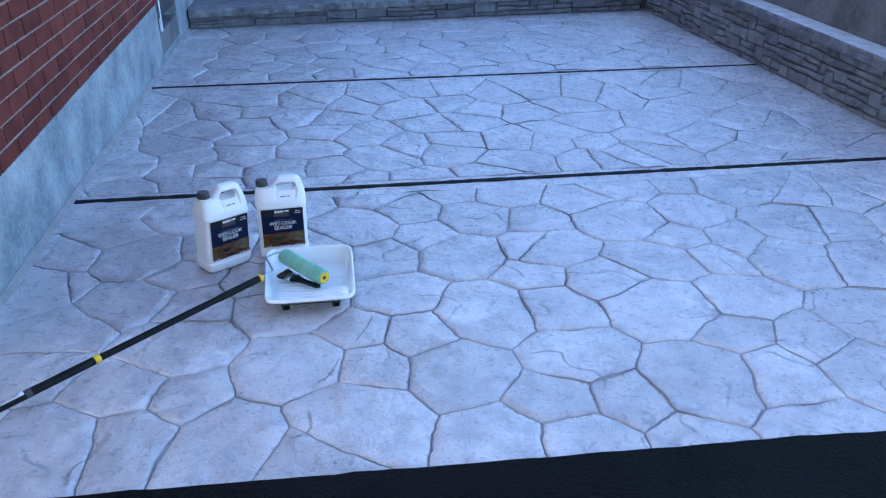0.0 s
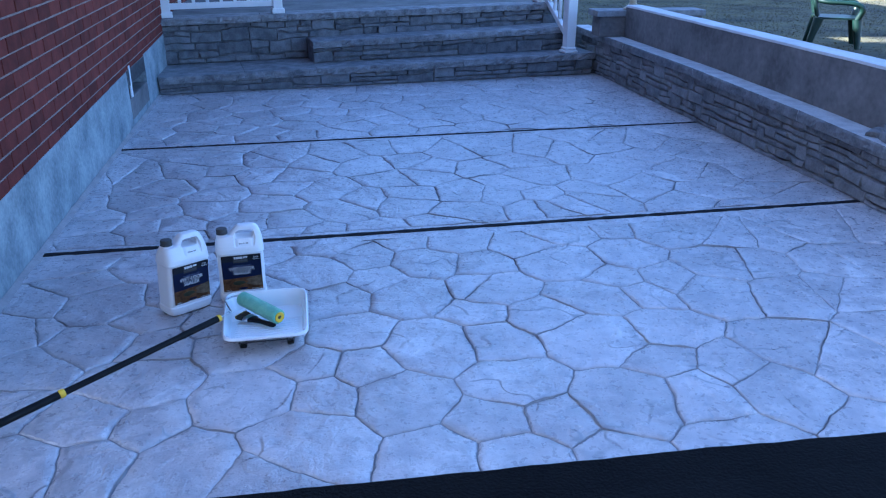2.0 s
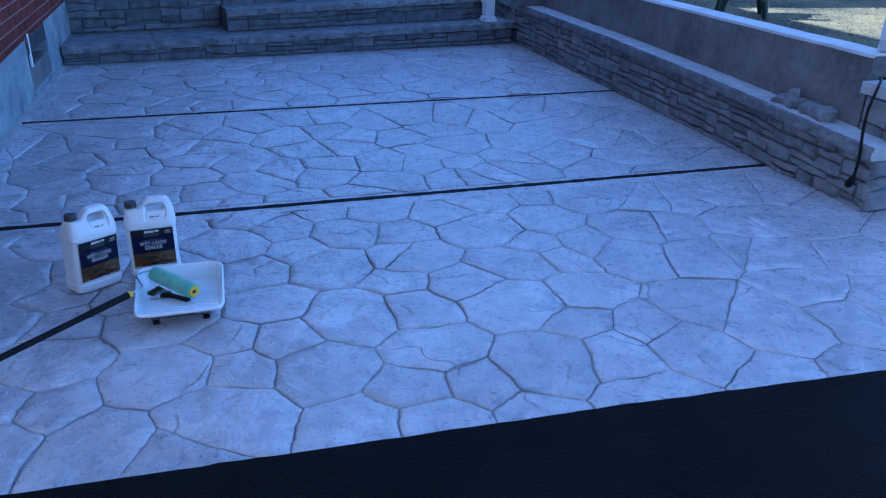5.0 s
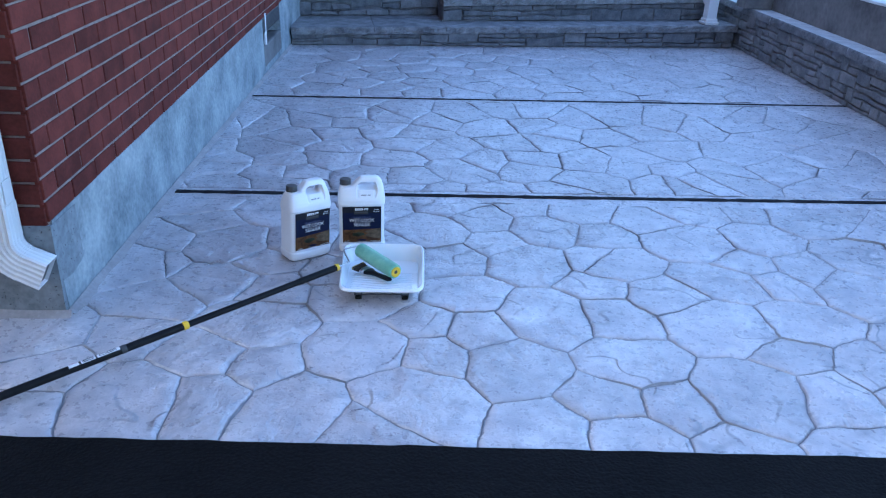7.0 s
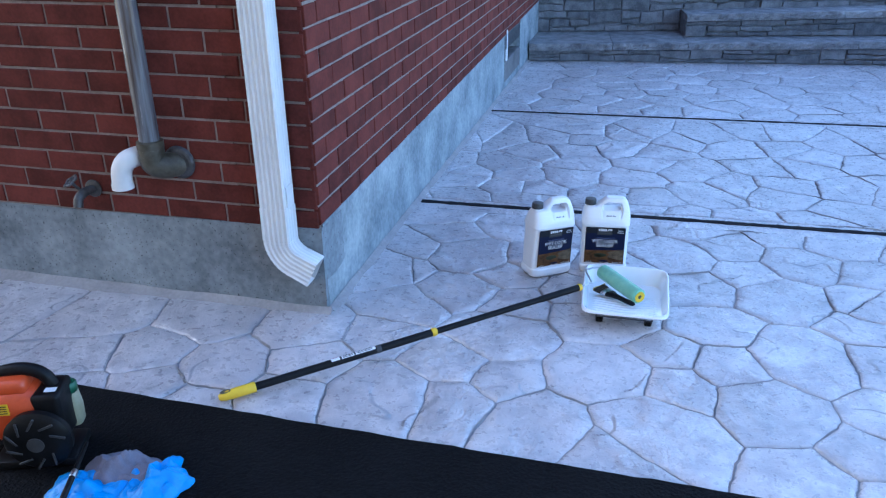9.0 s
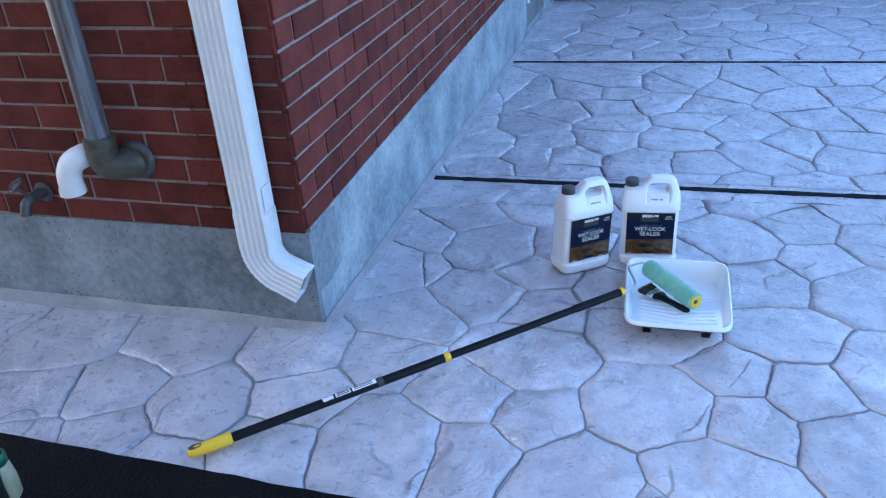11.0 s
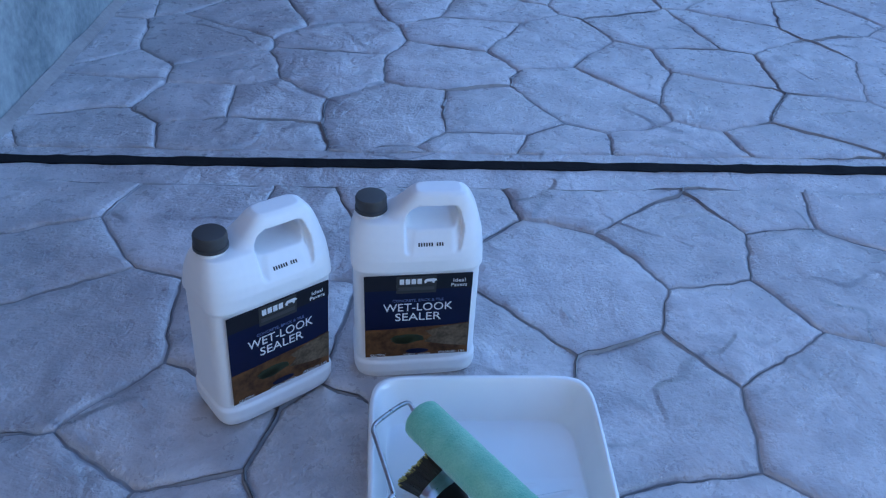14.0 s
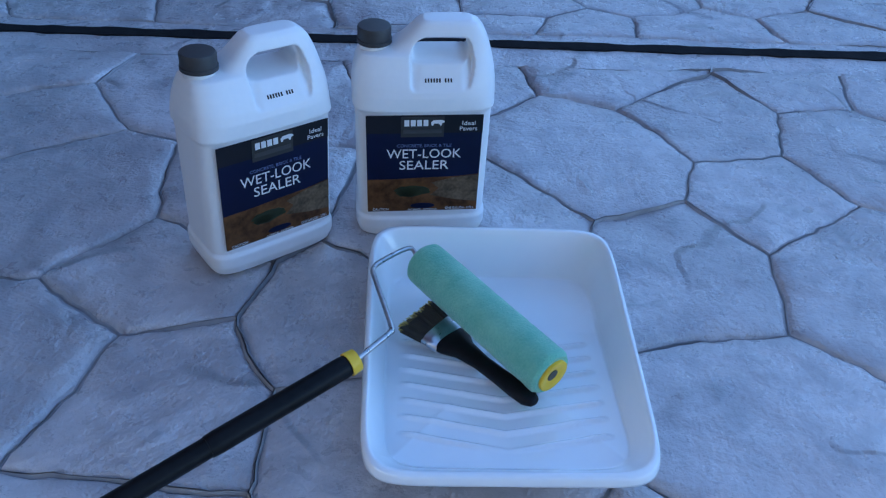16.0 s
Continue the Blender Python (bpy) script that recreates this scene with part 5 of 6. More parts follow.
def paint_brush():
    p0, p1, p2 = Vector((0.980, 0.329, 0.044)), Vector((1.030, 0.289, 0.038)), Vector((1.116, 0.181, 0.061))
    ob = thing("paint_brush", Matrix.Identity(4), "black paint brush with yellow-tipped bristles lying in the tray", "brush")
    d = (p1 - p0).normalized()
    side = d.cross(Vector((0, 0, 1))).normalized()
    up = side.cross(d)
    def flat(points, name, mat, label="", n=2.6):
        rings = []
        for c, w, h in points:
            rings.append([c + side * x + up * z for x, z in superellipse(w, h, n, 28)])
        return part(name, bm_loft(rings), mat, ob, label, smooth=True)
    f = lambda s: p0.lerp(p1, s)
    bm = bmesh.new()
    rng = random.Random(2)
    for k in range(260):
        u, v = rng.uniform(-1, 1), rng.uniform(-1, 1)
        r0 = f(0.55) + side * u * 0.0255 + up * v * 0.006
        r1 = f(rng.uniform(0.04, 0.12)) + side * u * 0.031 + up * v * 0.0065
        bm_tube([r0, r1], 0.0011, 4, bm)
    part("bristles", bm, M_BRISTLE, ob, "dense black bristles")
    bm = bmesh.new()
    for k in range(240):
        u, v = rng.uniform(-1, 1), rng.uniform(-1, 1)
        bm_tube([f(0.12) + side * u * 0.0305 + up * v * 0.0065, f(rng.uniform(0.0, 0.05)) + side * u * 0.0315 + up * v * 0.006], 0.0007, 4, bm)
    part("bristle_tips", bm, M_TIP, ob, "yellowish bristle tips")
    flat([(f(0.54), 0.0272, 0.0075), (f(0.56), 0.0282, 0.008), (f(0.62), 0.0275, 0.0075), (f(0.64), 0.0282, 0.008), (f(0.88), 0.0272, 0.0078), (f(0.90), 0.0255, 0.007)], "ferrule", M_METAL, "shiny metal ferrule")
    rings = []
    for t, w, h in ((0.0, 0.0268, 0.0075), (0.08, 0.024, 0.009), (0.2, 0.0145, 0.0085), (0.4, 0.0105, 0.0075), (0.6, 0.0105, 0.0078), (0.8, 0.012, 0.008), (0.93, 0.0115, 0.007), (0.985, 0.007, 0.005), (1.0, 0.003, 0.002)):
        c = f(0.86).lerp(p2, t)
        c.z = (1 - t) * f(0.86).z + t * p2.z
        dd = (p2 - f(0.86)).normalized()
        s2 = dd.cross(Vector((0, 0, 1))).normalized()
        rings.append([c + s2 * x + s2.cross(dd) * z for x, z in superellipse(w, h, 2.3, 28)])
    part("handle", bm_loft(rings), M_BLACK, ob, "curved black handle", smooth=True)


paint_brush()


# ---- on the house front ----
def downspout():
    ob = thing("downspout", Matrix.Identity(4), "white ribbed metal downspout with a kicked-out elbow", "downspout")
    x0, x1, y0, y1 = -0.182, -0.082, -0.092, -0.018
    def section(ribs=True):
        loop = []
        loop += [(x0, y1), (x0, y0 + 0.006), (x0 + 0.006, y0)]
        n = 5
        w = (x1 - x0 - 0.012)
        for k in range(n):
            c = x0 + 0.006 + w * (k + 0.5) / n
            q = w / n * 0.5
            loop += [(c - q * 0.9, y0), (c - q * 0.35, y0 + (0.004 if ribs else 0)), (c + q * 0.35, y0 + (0.004 if ribs else 0)), (c + q * 0.9, y0)]
        loop += [(x1 - 0.006, y0), (x1, y0 + 0.006)]
        for k in range(3):
            c = y0 + 0.008 + 0.055 * (k + 0.5) / 3
            loop += [(x1, c - 0.006), (x1 - (0.002 if ribs else 0), c), (x1, c + 0.006)]
        loop += [(x1, y1)]
        return loop
    sec = section()
    part("pipe", bm_loft([[(x, y, 0.40) for x, y in sec], [(x, y, 4.75) for x, y in sec]]), M_SPOUT, ob, "ribbed white pipe")
    cx, cy = (x0 + x1) / 2, (y0 + y1) / 2
    rings = []
    path = [((cx, 0.425), 0.0), ((cx, 0.31), 0.0)]
    for i in range(9):
        a = radians(62 * i / 8)
        R = 0.10
        path.append(((cx + R * (1 - math.cos(a)), 0.305 - R * math.sin(a)), math.degrees(a)))
        path.append(((cx + R * (1 - math.cos(a + 0.05)), 0.305 - R * math.sin(a + 0.05)), math.degrees(a) + 2))
    (lx, lz), la = path[-1]
    path.append(((lx + 0.075 * math.sin(radians(64)), lz - 0.075 * math.cos(radians(64))), 64))
    for i, ((px, pz), a) in enumerate(path):
        ca, sa = math.cos(radians(a)), math.sin(radians(a))
        k = 1.05 - (0.035 if (2 <= i < 20 and i % 2) else 0)
        if i == 0:
            k = 1.04
        rings.append([(px + (x - cx) * k * ca, cy + (y - cy) * k, pz + (x - cx) * k * sa) for x, y in sec])
    bm = bm_loft(rings, cap0=False, cap1=False)
    elbow = part("elbow", bm, M_SPOUT, ob, "crimped white elbow")
    s = elbow.modifiers.new("thickness", "SOLIDIFY")
    s.thickness, s.offset = 0.0015, -1
    # dark plug set back in the opening, in place of the shade inside
    (mx, mz), ma = path[-1]
    ca, sa = math.cos(radians(ma)), math.sin(radians(ma))
    mouth = [[(mx - sa * back + (x - cx) * 0.99 * ca, cy + (y - cy) * 0.99, mz + ca * back + (x - cx) * 0.99 * sa) for x, y in sec] for back in (0.012, 0.016)]
    part("mouth", bm_loft(mouth), M_IRON, ob, "dark plug standing for the shade inside the elbow")
    part("strap", bm_box(0.004, 0.05, 0.075, (x1 + 0.003, cy, 0.47), 0.001), M_SPOUT, ob, "thin folded strap")
    part("screw", bm_lathe([(0.005, 0), (0.005, 0.003), (0.002, 0.004)], 12), M_METAL, ob, m=pose(x0 - 0.004, cy - 0.02, 0.415, 0, -90, 0))


downspout()


def vent_pipe():
    ob = thing("vent_pipe", Matrix.Identity(4), "weathered brown-grey vertical pipe entering the brick front", "pipe")
    x, y = -0.594, -0.062
    part("riser", bm_tube([(x, y, 0.60), (x, y, 4.75)], 0.036, 24), M_PIPE, ob, "streaked brown-grey riser", smooth=True)
    part("tee", bm_tube(smooth_path([(x, y, 0.63), (x, y, 0.58), (x + 0.004, y + 0.003, 0.552), (x + 0.03, y + 0.02, 0.54), (x + 0.06, y + 0.05, 0.54), (x + 0.075, 0.02, 0.54)], 5), 0.046, 24), M_OLIVE, ob, "olive-brown stained elbow fitting", smooth=True)
    part("coupling", bm_lathe([(0.04, 0), (0.047, 0.004), (0.047, 0.03), (0.04, 0.034)], 28, at=(x, y, 0.605)), M_OLIVE, ob, smooth=True)
    part("sealing_collar", bm_lathe([(0.058, 0.0), (0.062, 0.006), (0.055, 0.016), (0.046, 0.02)], 24), M_IRON, ob, "lumpy grey collar on the brick", m=pose(x + 0.072, -0.004, 0.545, 90, 0, 0))
    pvc = thing("exhaust_elbow", Matrix.Identity(4), "white plastic exhaust elbow turned down beside the pipe", "pipe")
    pts = smooth_path([(-0.655, 0.0, 0.565), (-0.665, -0.06, 0.572), (-0.688, -0.088, 0.560), (-0.706, -0.096, 0.525), (-0.710, -0.098, 0.468)], 6)
    b = bm_tube(pts, 0.036, 24, caps=False)
    e = part("bend", b, M_PVC, pvc, smooth=True)
    s = e.modifiers.new("thickness", "SOLIDIFY")
    s.thickness, s.offset = 0.004, -1
    part("rim", bm_tube([(-0.710, -0.098, 0.484), (-0.710, -0.098, 0.462)], 0.039, 24, caps=False), M_PVC, pvc, smooth=True)
    tap = thing("hose_bib", pose(-0.93, -0.008, 0.415), "weathered metal hose tap on the brick front", "tap")
    part("flange", bm_lathe([(0.034, 0), (0.034, 0.006), (0.02, 0.01)], 24), M_IRON, tap, m=pose(0.02, 0.0, 0, 90, 0, 0), smooth=True)
    part("spout", bm_tube(smooth_path([(0.02, 0, 0), (0.015, -0.05, 0.0), (0.01, -0.08, -0.015), (0.01, -0.09, -0.045)], 5), 0.017, 16), M_IRON, tap, smooth=True)
    bm = bm_lathe([(0.006, 0.0), (0.006, 0.04)], 10)
    part("stem", bm, M_IRON, tap, m=pose(0.0, -0.055, 0.012, 25, -25, 0))
    bm = bmesh.new()
    ring = [(0.026 * math.cos(a) * (1 + 0.12 * math.cos(5 * a)), 0.026 * math.sin(a) * (1 + 0.12 * math.cos(5 * a)), 0) for a in np.linspace(0, 2 * math.pi, 31)]
    bm_tube(ring, 0.0045, 8, bm)
    for a in np.linspace(0, math.pi, 3, endpoint=False):
        bm_tube([(-0.026 * math.cos(a), -0.026 * math.sin(a), 0), (0.026 * math.cos(a), 0.026 * math.sin(a), 0)], 0.0035, 6, bm)
    part("wheel", bm, M_IRON, tap, "small round tap wheel", m=pose(-0.018, -0.07, 0.048, 25, -25, 0))


vent_pipe()


# ---- on the asphalt ----
def leaf_blower():
    ob = thing("leaf_blower", pose(-0.435, -0.945, -0.006, 0, 0, 20), "orange-red and black leaf blower standing on the asphalt", "leaf blower")
    rings = []
    for x, w, h, zc in ((-0.16, 0.03, 0.035, 0.17), (-0.14, 0.06, 0.065, 0.165), (-0.09, 0.078, 0.085, 0.16), (-0.03, 0.080, 0.088, 0.16), (0.005, 0.072, 0.080, 0.155), (0.018, 0.05, 0.06, 0.15)):
        rings.append([(x, p, zc + q) for p, q in superellipse(w, h, 3.0, 32)])
    part("housing", bm_loft(rings), M_RED, ob, "rounded orange-red housing", smooth=True)
    rings = []
    for y, r in ((-0.082, 0.086), (-0.10, 0.088), (-0.112, 0.075), (-0.117, 0.05), (-0.117, 0.03)):
        rings.append([(0.012 + r * math.cos(a), y, 0.115 + r * math.sin(a)) for a in np.linspace(0, 2 * math.pi, 36, endpoint=False)])
    cover = part("starter_cover", bm_loft(rings), M_BLACK, ob, "black vented side cover", smooth=True)
    for k in range(9):
        a = radians(20 + k * 36)
        part("vent_slat", bm_box(0.04, 0.005, 0.006, (0, 0, 0), 0.001), M_CAPGREY, cover, m=pose(0.012 + 0.062 * math.cos(a), -0.116, 0.115 + 0.062 * math.sin(a), 0, -math.degrees(a) + 35, 0))
    part("badge", bm_lathe([(0.022, 0), (0.022, 0.003), (0.018, 0.004)], 24), M_CAPGREY, cover, m=pose(0.012, -0.117, 0.115, 90, 0, 0), smooth=True)
    handle = bm_tube(smooth_path([(-0.13, 0, 0.21), (-0.11, 0, 0.262), (-0.03, 0, 0.280), (0.025, 0, 0.255), (0.045, 0, 0.19)], 6), 0.018, 14)
    part("handle", handle, M_BLACK, ob, "black loop handle", smooth=True)
    part("engine_block", bm_box(0.075, 0.115, 0.15, (0.035, -0.01, 0.155), 0.014, 3), M_BLACK, ob, "black plastic engine cover", smooth=True)
    part("shoulder", bm_box(0.10, 0.11, 0.05, (-0.06, 0, 0.245), 0.018, 3), M_RED, ob, smooth=True)
    part("base", bm_box(0.22, 0.14, 0.03, (-0.03, 0, 0.015), 0.01, 2), M_BLACK, ob, smooth=True)
    part("leg", bm_box(0.10, 0.09, 0.07, (-0.03, 0, 0.055), 0.01, 2), M_BLACK, ob, smooth=True)
    rings = [[(0.058 + x, 0.035 + y, z) for x, y in superellipse(w, h, 3.0, 28)] for z, w, h in ((0.075, 0.022, 0.022), (0.082, 0.026, 0.026), (0.13, 0.028, 0.028), (0.170, 0.024, 0.024), (0.180, 0.020, 0.020))]
    part("fuel_tank", bm_loft(rings), M_TANK, ob, "milky plastic fuel tank", smooth=True)
    rings = []
    for r, z in ((0.022, 0.178), (0.0245, 0.181), (0.0245, 0.204), (0.021, 0.208)):
        rings.append([((r + (0.0012 if k % 2 else 0)) * math.cos(2 * math.pi * k / 36) + 0.058, (r + (0.0012 if k % 2 else 0)) * math.sin(2 * math.pi * k / 36) + 0.035, z) for k in range(36)])
    cap = part("fuel_cap", bm_loft(rings), M_CAPGREEN, ob, "dark green ribbed cap", smooth=True)
    part("cap_tab", bm_box(0.036, 0.007, 0.012, (0.058, 0.035, 0.212), 0.002), M_CAPGREEN, cap)
    part("sticker", bm_box(0.05, 0.001, 0.035, (-0.075, -0.079, 0.205), 0.0003), M_YELLOW, ob, "yellow warning sticker", m=pose(0, 0, 0))
    for k in range(4):
        part("sticker_bar", bm_box(0.04, 0.0012, 0.003, (-0.075, -0.0796, 0.194 + k * 0.007)), M_INK, ob)
    part("white_sticker", bm_box(0.03, 0.02, 0.001, (0.045, -0.035, 0.2308), 0.0003), M_PRINT, ob, "white sticker with unreadable print")
    part("blower_tube", bm_tube([(-0.15, 0.0, 0.15), (-0.30, 0.05, 0.13), (-0.75, 0.18, 0.05)], 0.038, 20), M_BLACK, ob, "long black blower tube", smooth=True)


leaf_blower()


def crumpled(name, cx, cy, w, d, h, seed, mat, label, category, lobes=0):
    """A thin sheet thrown down in folds."""
    bm = bmesh.new()
    n = 46
    g = []
    for j in range(n + 1):
        row = []
        for i in range(n + 1):
            a, b = -1 + 2 * i / n, -1 + 2 * j / n
            m = max(abs(a), abs(b))
            r = math.hypot(a, b) or 1
            k = m / r
            t = math.atan2(b, a)
            rim = 1.0 + 0.18 * noise.noise((math.cos(t) * 2, math.sin(t) * 2, seed)) + (0.28 * max(0, math.sin(lobes * t)) if lobes else 0)
            x, y = a * k * rim, b * k * rim
            ridge = 1 - abs(noise.noise((x * 1.3, y * 1.3, seed + 3))) * 2
            z = h * max(0.0, 1 - m ** 2.2) * (0.35 + 0.5 * max(0, ridge) + 0.3 * abs(noise.noise((x * 3.4, y * 3.4, seed + 9)))) + 0.007 * abs(noise.noise((x * 6, y * 6, seed)))
            row.append(bm.verts.new((cx + x * w / 2, cy + y * d / 2, -0.003 + z)))
        g.append(row)
    for j in range(n):
        for i in range(n):
            bm.faces.new((g[j][i], g[j][i + 1], g[j + 1][i + 1], g[j + 1][i]))
    ob = tagged(part(name, bm, mat, smooth=True), label, category)
    s = ob.modifiers.new("thickness", "SOLIDIFY")
    s.thickness, s.offset = 0.0012, 1
    return ob


crumpled("cloth", -0.185, -0.985, 0.24, 0.17, 0.075, 4.0, M_CLOTH, "crumpled grey cloth lying on the asphalt", "cloth")
crumpled("rubber_glove", -0.075, -1.015, 0.15, 0.20, 0.070, 7.0, M_GLOVE, "bright blue rubber glove dropped on the asphalt", "glove", 5)
crumpled("rubber_glove", -0.225, -1.085, 0.22, 0.17, 0.065, 12.0, M_GLOVE, "bright blue rubber glove crumpled beside the cloth", "glove", 3)


def slim_rod():
    """A slim handle with a silver band, leaning on the cloth."""
    ob = thing("slim_rod", Matrix.Identity(4), "slim black rod with a silver band leaning over the cloth", "rod")
    a, b = Vector((-0.300, -0.965, 0.070)), Vector((-0.205, -1.19, 0.075))
    at = lambda t: a.lerp(b, t)
    part("shaft", bm_tube([at(0), at(0.04), at(0.5), at(0.98), at(1)], 0, 14, radii=[0.002, 0.005, 0.0075, 0.008, 0.005]), M_BLACK, ob, smooth=True)
    part("band", bm_tube([at(0.50), at(0.51), at(0.60), at(0.61)], 0, 16, radii=[0.0078, 0.0088, 0.0088, 0.0078]), M_METAL, ob, "silver band", smooth=True)


slim_rod()


# ---- porch railings, wall clutter, lawn ----
def railing():
    ob = thing("porch_railing", Matrix.Identity(4), "white vinyl porch railing with slim balusters", "railing")
    v = 0.78
    def P(u, z):
        p = SA + SD * u + SN * v
        return Vector((p.x, p.y, z))
    def post(u, z0, h=1.05):
        part("post", bm_box(0.09, 0.09, h, (0, 0, h / 2), 0.004), M_WHITE, ob, m=at_step(u, v, z0))
        part("post_base", bm_box(0.125, 0.125, 0.05, (0, 0, 0.025), 0.008), M_WHITE, ob, m=at_step(u, v, z0))
    post(0.13, T3(0.13))
    post(1.20, T3(1.2))
    for z in (0.10, 0.95):
        part("rail", bm_box(1.0, 0.05, 0.055, (0, 0, 0), 0.006), M_WHITE, ob, m=at_step(0.665, v, T3(0.66) + z) @ pose(0, 0, 0, 0, -1, 0))
    for k in range(7):
        u = 0.27 + k * 0.13
        part("baluster", bm_box(0.032, 0.032, 0.82, (0, 0, 0.525), 0.002), M_WHITE, ob, m=at_step(u, v, T3(u)))
    hr = thing("handrail", Matrix.Identity(4), "white vinyl stair handrail with a square post", "railing")
    p = at_step(4.10, 0.09, T1(4.1))
    part("post", bm_box(0.10, 0.10, 1.1, (0, 0, 0.55), 0.004), M_WHITE, hr, m=p)
    part("post_base", bm_box(0.15, 0.15, 0.03, (0, 0, 0.015), 0.01), M_WHITE, hr, m=p)
    part("post_base", bm_box(0.125, 0.125, 0.03, (0, 0, 0.043), 0.01), M_WHITE, hr, m=p)
    top = at_step(4.10, 0.86, T3(4.1))
    part("post", bm_box(0.10, 0.10, 1.1, (0, 0, 0.55), 0.004), M_WHITE, hr, m=top)
    part("post_base", bm_box(0.15, 0.15, 0.05, (0, 0, 0.025), 0.01), M_WHITE, hr, m=top)
    a, b = p.translation, top.translation
    for h in (0.14, 0.95):
        c = (a + b) / 2 + Vector((0, 0, h))
        d = b - a
        part("rail", bm_box(0.05, d.length - 0.08, 0.055, (0, 0, 0), 0.006), M_WHITE, hr, m=pose(c.x, c.y, c.z, math.degrees(math.atan2(d.z, math.hypot(d.x, d.y))), 0, SYAW))
    for k in range(5):
        t = (k + 1) / 6
        c = a.lerp(b, t)
        part("baluster", bm_box(0.03, 0.03, 0.80, (0, 0, 0.545), 0.002), M_WHITE, hr, m=pose(c.x, c.y, c.z, 0, 0, SYAW))


railing()


def plastic_chair():
    ob = thing("garden_chair", pose(8.06, 6.80, 0.05, 0, 0, 60) @ Matrix.Diagonal((1.12, 1.12, 0.86, 1)), "dark green moulded resin garden chair on the lawn", "chair")
    rings = [[(x, y, z) for x, y in superellipse(0.225, 0.225, 4, 32)] for z in (0.40, 0.415, 0.425)]
    part("seat", bm_loft(rings), M_CHAIR, ob, smooth=True)
    for sx in (-1, 1):
        part("leg", bm_tube([(sx * 0.21, -0.19, 0.41), (sx * 0.25, -0.24, 0.0)], 0, 10, radii=[0.055, 0.03]), M_CHAIR, ob, smooth=True)
        part("leg", bm_tube([(sx * 0.20, 0.20, 0.41), (sx * 0.23, 0.27, 0.0)], 0, 10, radii=[0.055, 0.03]), M_CHAIR, ob, smooth=True)
        part("armrest", bm_tube(smooth_path([(sx * 0.23, -0.19, 0.40), (sx * 0.26, -0.22, 0.56), (sx * 0.27, -0.12, 0.63), (sx * 0.26, 0.12, 0.64), (sx * 0.22, 0.23, 0.66)], 5), 0.033, 10), M_CHAIR, ob, smooth=True)
    for k in range(6):
        x = -0.17 + k * 0.068
        part("back_slat", bm_box(0.06, 0.02, 0.42, (0, 0, 0.21), 0.006), M_CHAIR, ob, m=pose(x, 0.215, 0.42, -12, 0, 0))
    part("back_top", bm_tube(smooth_path([(-0.21, 0.22, 0.44), (-0.215, 0.27, 0.66), (-0.17, 0.31, 0.84), (0, 0.325, 0.88), (0.17, 0.31, 0.84), (0.215, 0.27, 0.66), (0.21, 0.22, 0.44)], 5), 0.026, 10), M_CHAIR, ob, smooth=True)


plastic_chair()


def rubble():
    rng = random.Random(17)
    for x, y, w, d, h, r in ((4.44, 1.35, 0.13, 0.08, 0.025, 30), (4.43, 1.22, 0.11, 0.10, 0.06, 70), (4.455, 1.16, 0.10, 0.07, 0.05, 10), (4.43, 1.08, 0.11, 0.08, 0.05, 120), (4.46, 1.27, 0.08, 0.06, 0.08, 45), (4.43, 0.99, 0.14, 0.10, 0.06, 80)):
        bm = bm_box(w, d, h, (0, 0, h / 2 + 0.001))
        bmesh.ops.subdivide_edges(bm, edges=bm.edges[:], cuts=1)
        for v in bm.verts:
            v.co.x += rng.uniform(-0.014, 0.014)
            v.co.y += rng.uniform(-0.012, 0.012)
            if v.co.z > 0.01:
                v.co.z += rng.uniform(-0.012, 0.01)
        tagged(part("stone_offcut", bm, M_VENEER, m=pose(x, y, CAPZ(y) - 0.001, 0, 0, r)), "broken grey stone offcut lying on the wall cap", "stone", "stone offcuts")


rubble()


def grass():
    """Short dry blades over the part of the lawn near the wall."""
    rng = np.random.default_rng(6)
    n = 45000
    x, y = 4.75 + 9.5 * rng.random(n) ** 0.9, 0.5 + 13.5 * rng.random(n)
    a, h = rng.random(n) * 6.283, 0.006 + 0.014 * rng.random(n)
    w, lean = 0.003 + 0.006 * rng.random(n), 0.05 * (rng.random((n, 2)) - 0.5)
    v = np.empty((n, 3, 3))
    v[:, 0] = np.stack([x - w * np.cos(a), y - w * np.sin(a), np.full(n, 0.05)], 1)
    v[:, 1] = np.stack([x + w * np.cos(a), y + w * np.sin(a), np.full(n, 0.05)], 1)
    v[:, 2] = np.stack([x + lean[:, 0], y + lean[:, 1], 0.05 + h], 1)
    me = bpy.data.meshes.new("grass")
    me.from_pydata(v.reshape(-1, 3).tolist(), [], np.arange(3 * n).reshape(n, 3).tolist())
    me.materials.append(M_BLADE)
    tagged(new("grass", me), "short dry yellow-green grass on the lawn", "grass", kind="stuff")


grass()


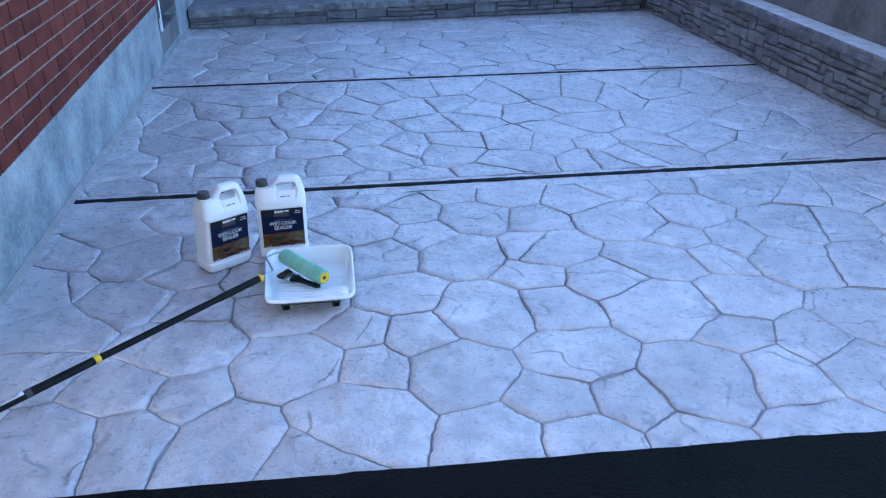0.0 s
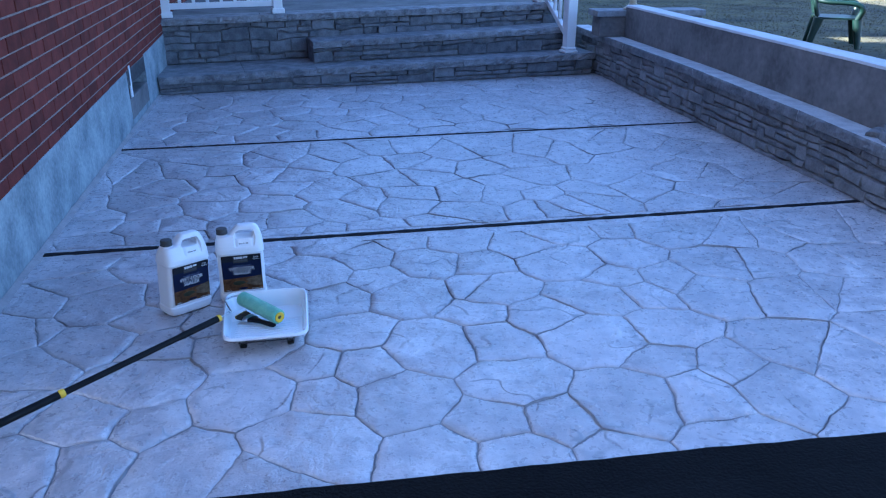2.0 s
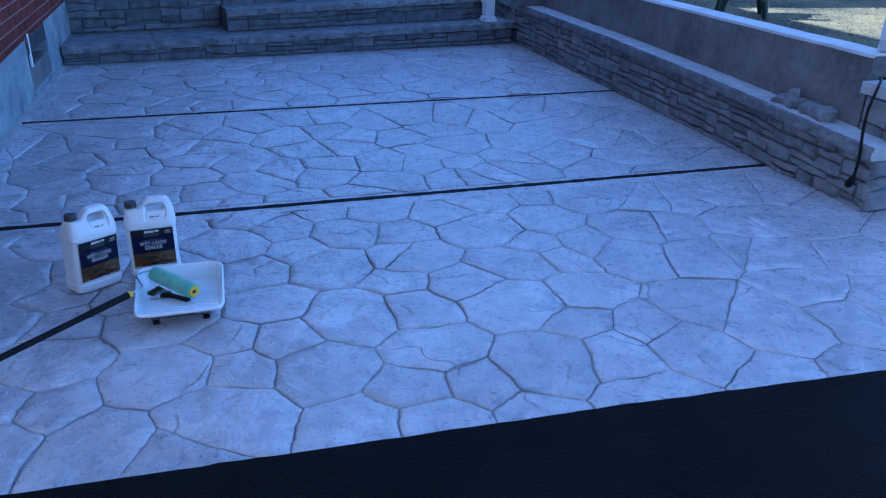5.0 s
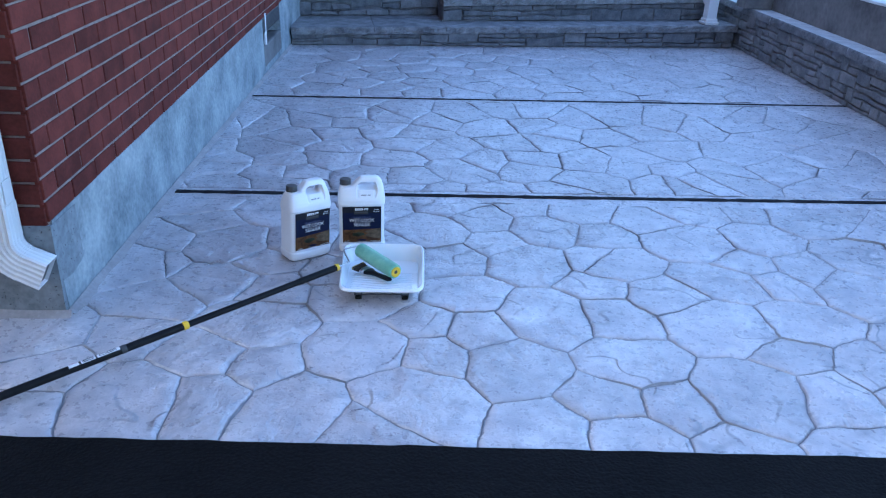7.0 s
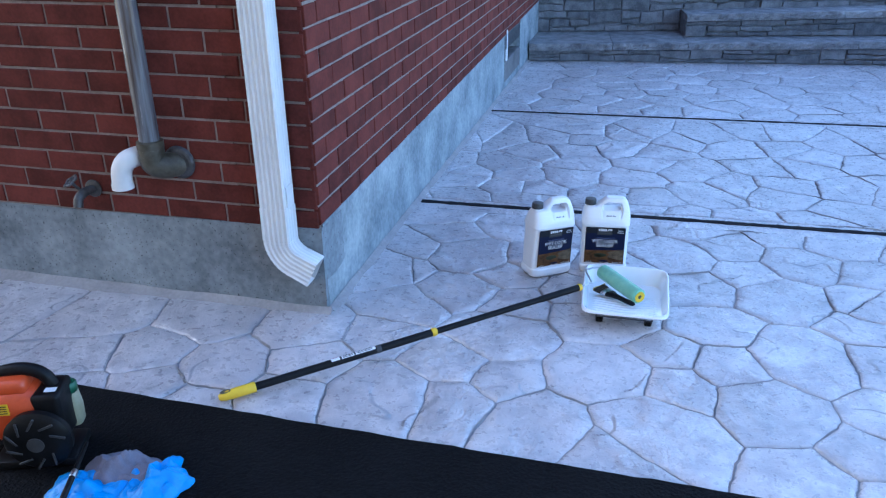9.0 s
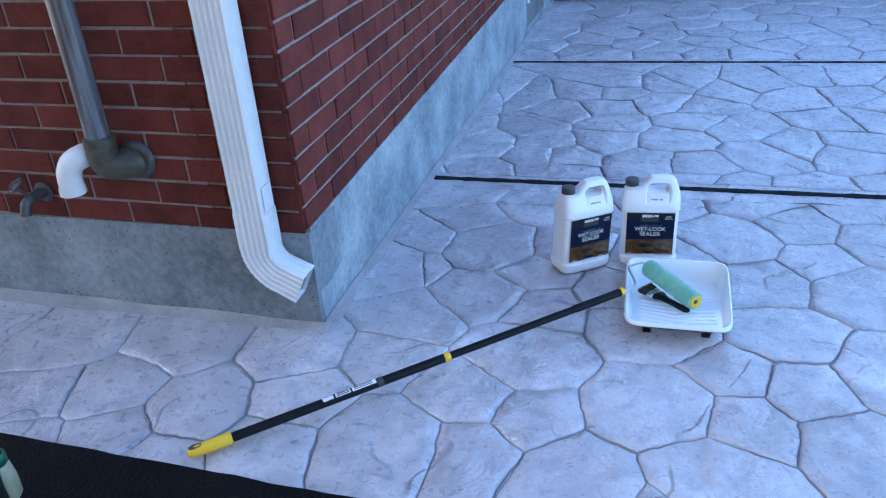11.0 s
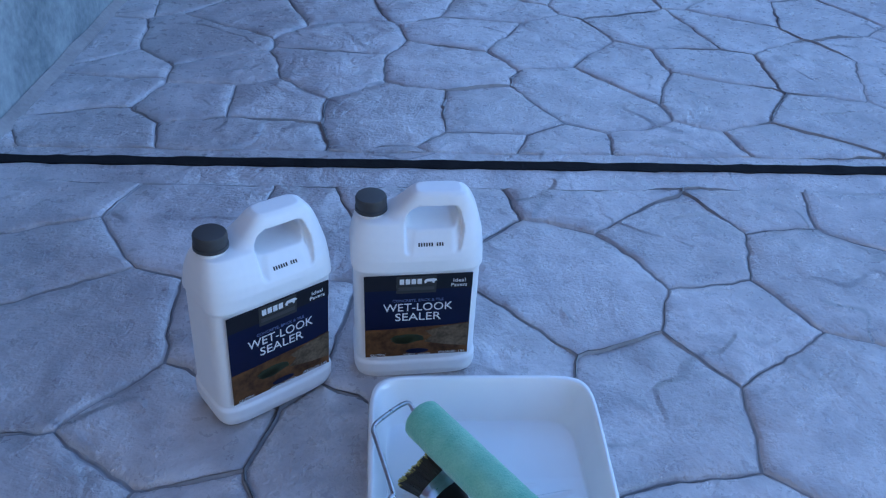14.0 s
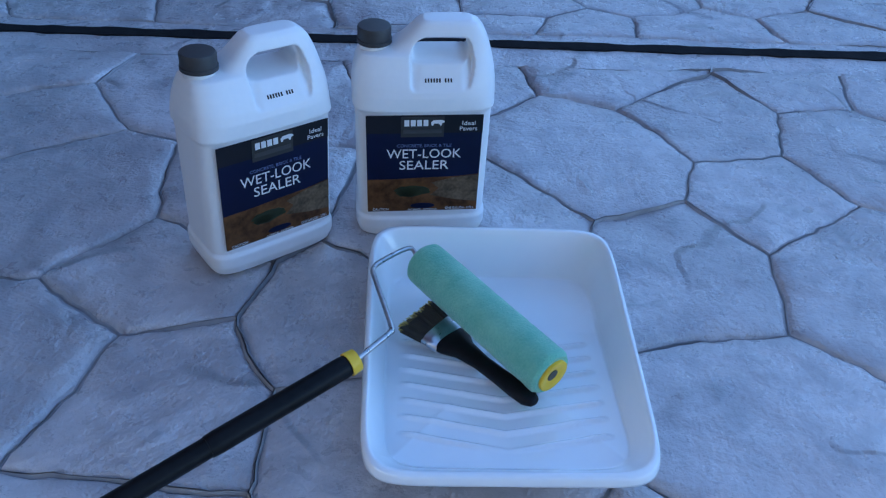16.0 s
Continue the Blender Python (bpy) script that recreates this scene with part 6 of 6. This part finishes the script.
def clutter():
    b = tagged(part("board", bm_box(0.42, 0.09, 0.022, (0, 0, 0.011), 0.002), M_WOOD, m=pose(4.84, 0.70, 0.5905, 0, 0, 8)), "short raw wooden board lying on the pillar", "board")
    pts = smooth_path([(4.78, 0.62, 0.598), (4.64, 0.64, 0.598), (4.52, 0.745, 0.622), (4.44, 0.67, 0.625), (4.37, 0.615, 0.585), (4.325, 0.590, 0.50), (4.316, 0.578, 0.40), (4.312, 0.558, 0.27), (4.312, 0.562, 0.17)], 8)
    c = thing("power_cable", Matrix.Identity(4), "black power cable hanging over the pillar cap", "cable")
    part("cord", bm_tube(pts, 0.0075, 10), M_BLACK, c, smooth=True)
    part("plug", bm_tube([(4.312, 0.562, 0.18), (4.312, 0.565, 0.165), (4.312, 0.585, 0.125), (4.312, 0.590, 0.115)], 0, 12, radii=[0.009, 0.016, 0.02, 0.014]), M_BLACK, c, smooth=True)
    j = thing("water_bottle", pose(4.635, 0.872, 0.7285), "clear plastic bottle with a printed wrapper on the wall", "bottle")
    part("body", bm_lathe([(0.04, 0), (0.048, 0.006), (0.048, 0.16), (0.044, 0.17), (0.046, 0.18), (0.02, 0.235), (0.015, 0.25)], 28), M_CLEAR, j, smooth=True)
    part("wrapper", bm_lathe([(0.0485, 0.06), (0.0488, 0.061), (0.0488, 0.14), (0.0485, 0.141)], 28), M_PRINT, j, "white wrapper with unreadable print", smooth=True)
    part("cap", bm_lathe([(0.016, 0.248), (0.017, 0.25), (0.017, 0.266), (0.014, 0.268)], 20), M_WHITE, j, smooth=True)
    lamp = thing("garden_lamp", pose(4.62, 5.28, 0.672) @ Matrix.Scale(0.55, 4), "beige metal lamp base standing on the concrete wall", "lamp")
    part("foot", bm_lathe([(0.17, 0), (0.17, 0.02), (0.13, 0.045), (0.09, 0.08), (0.075, 0.10)], 32), M_BEIGE, lamp, smooth=True)
    part("stem", bm_lathe([(0.07, 0.10), (0.062, 0.12), (0.062, 0.55), (0.07, 0.56)], 28), M_BEIGE, lamp, smooth=True)
    part("lantern", bm_lathe([(0.07, 0.55), (0.12, 0.60), (0.13, 0.82), (0.08, 0.90), (0.02, 0.93)], 28), M_BEIGE, lamp, smooth=True)


clutter()

# ---- paving stones, last ----
paving(FRONT_STONES_A + FRONT_STONES_B + FRONT_STONES_C + FRONT_STONES_D + FRONT_STONES_E, lambda x: -0.70 - 0.0165 * x, lambda x: J1(x) - 0.004, -4.0, 6.0, "near slab of pale grey stamped concrete flagstones", 0.0, 0.085)
paving(MIDDLE_STONES_A + MIDDLE_STONES_B + MIDDLE_STONES_C, lambda x: J1(x) + 0.004, lambda x: J2(x) - 0.004, 0.0, 4.40, "middle slab of pale grey stamped concrete flagstones")
paving(BACK_STONES_A + BACK_STONES_B + BACK_STONES_C, lambda x: J2(x) + 0.004, lambda x: STEP(x) + 0.05, 0.0, 4.40, "far slab of pale grey stamped concrete below the steps")
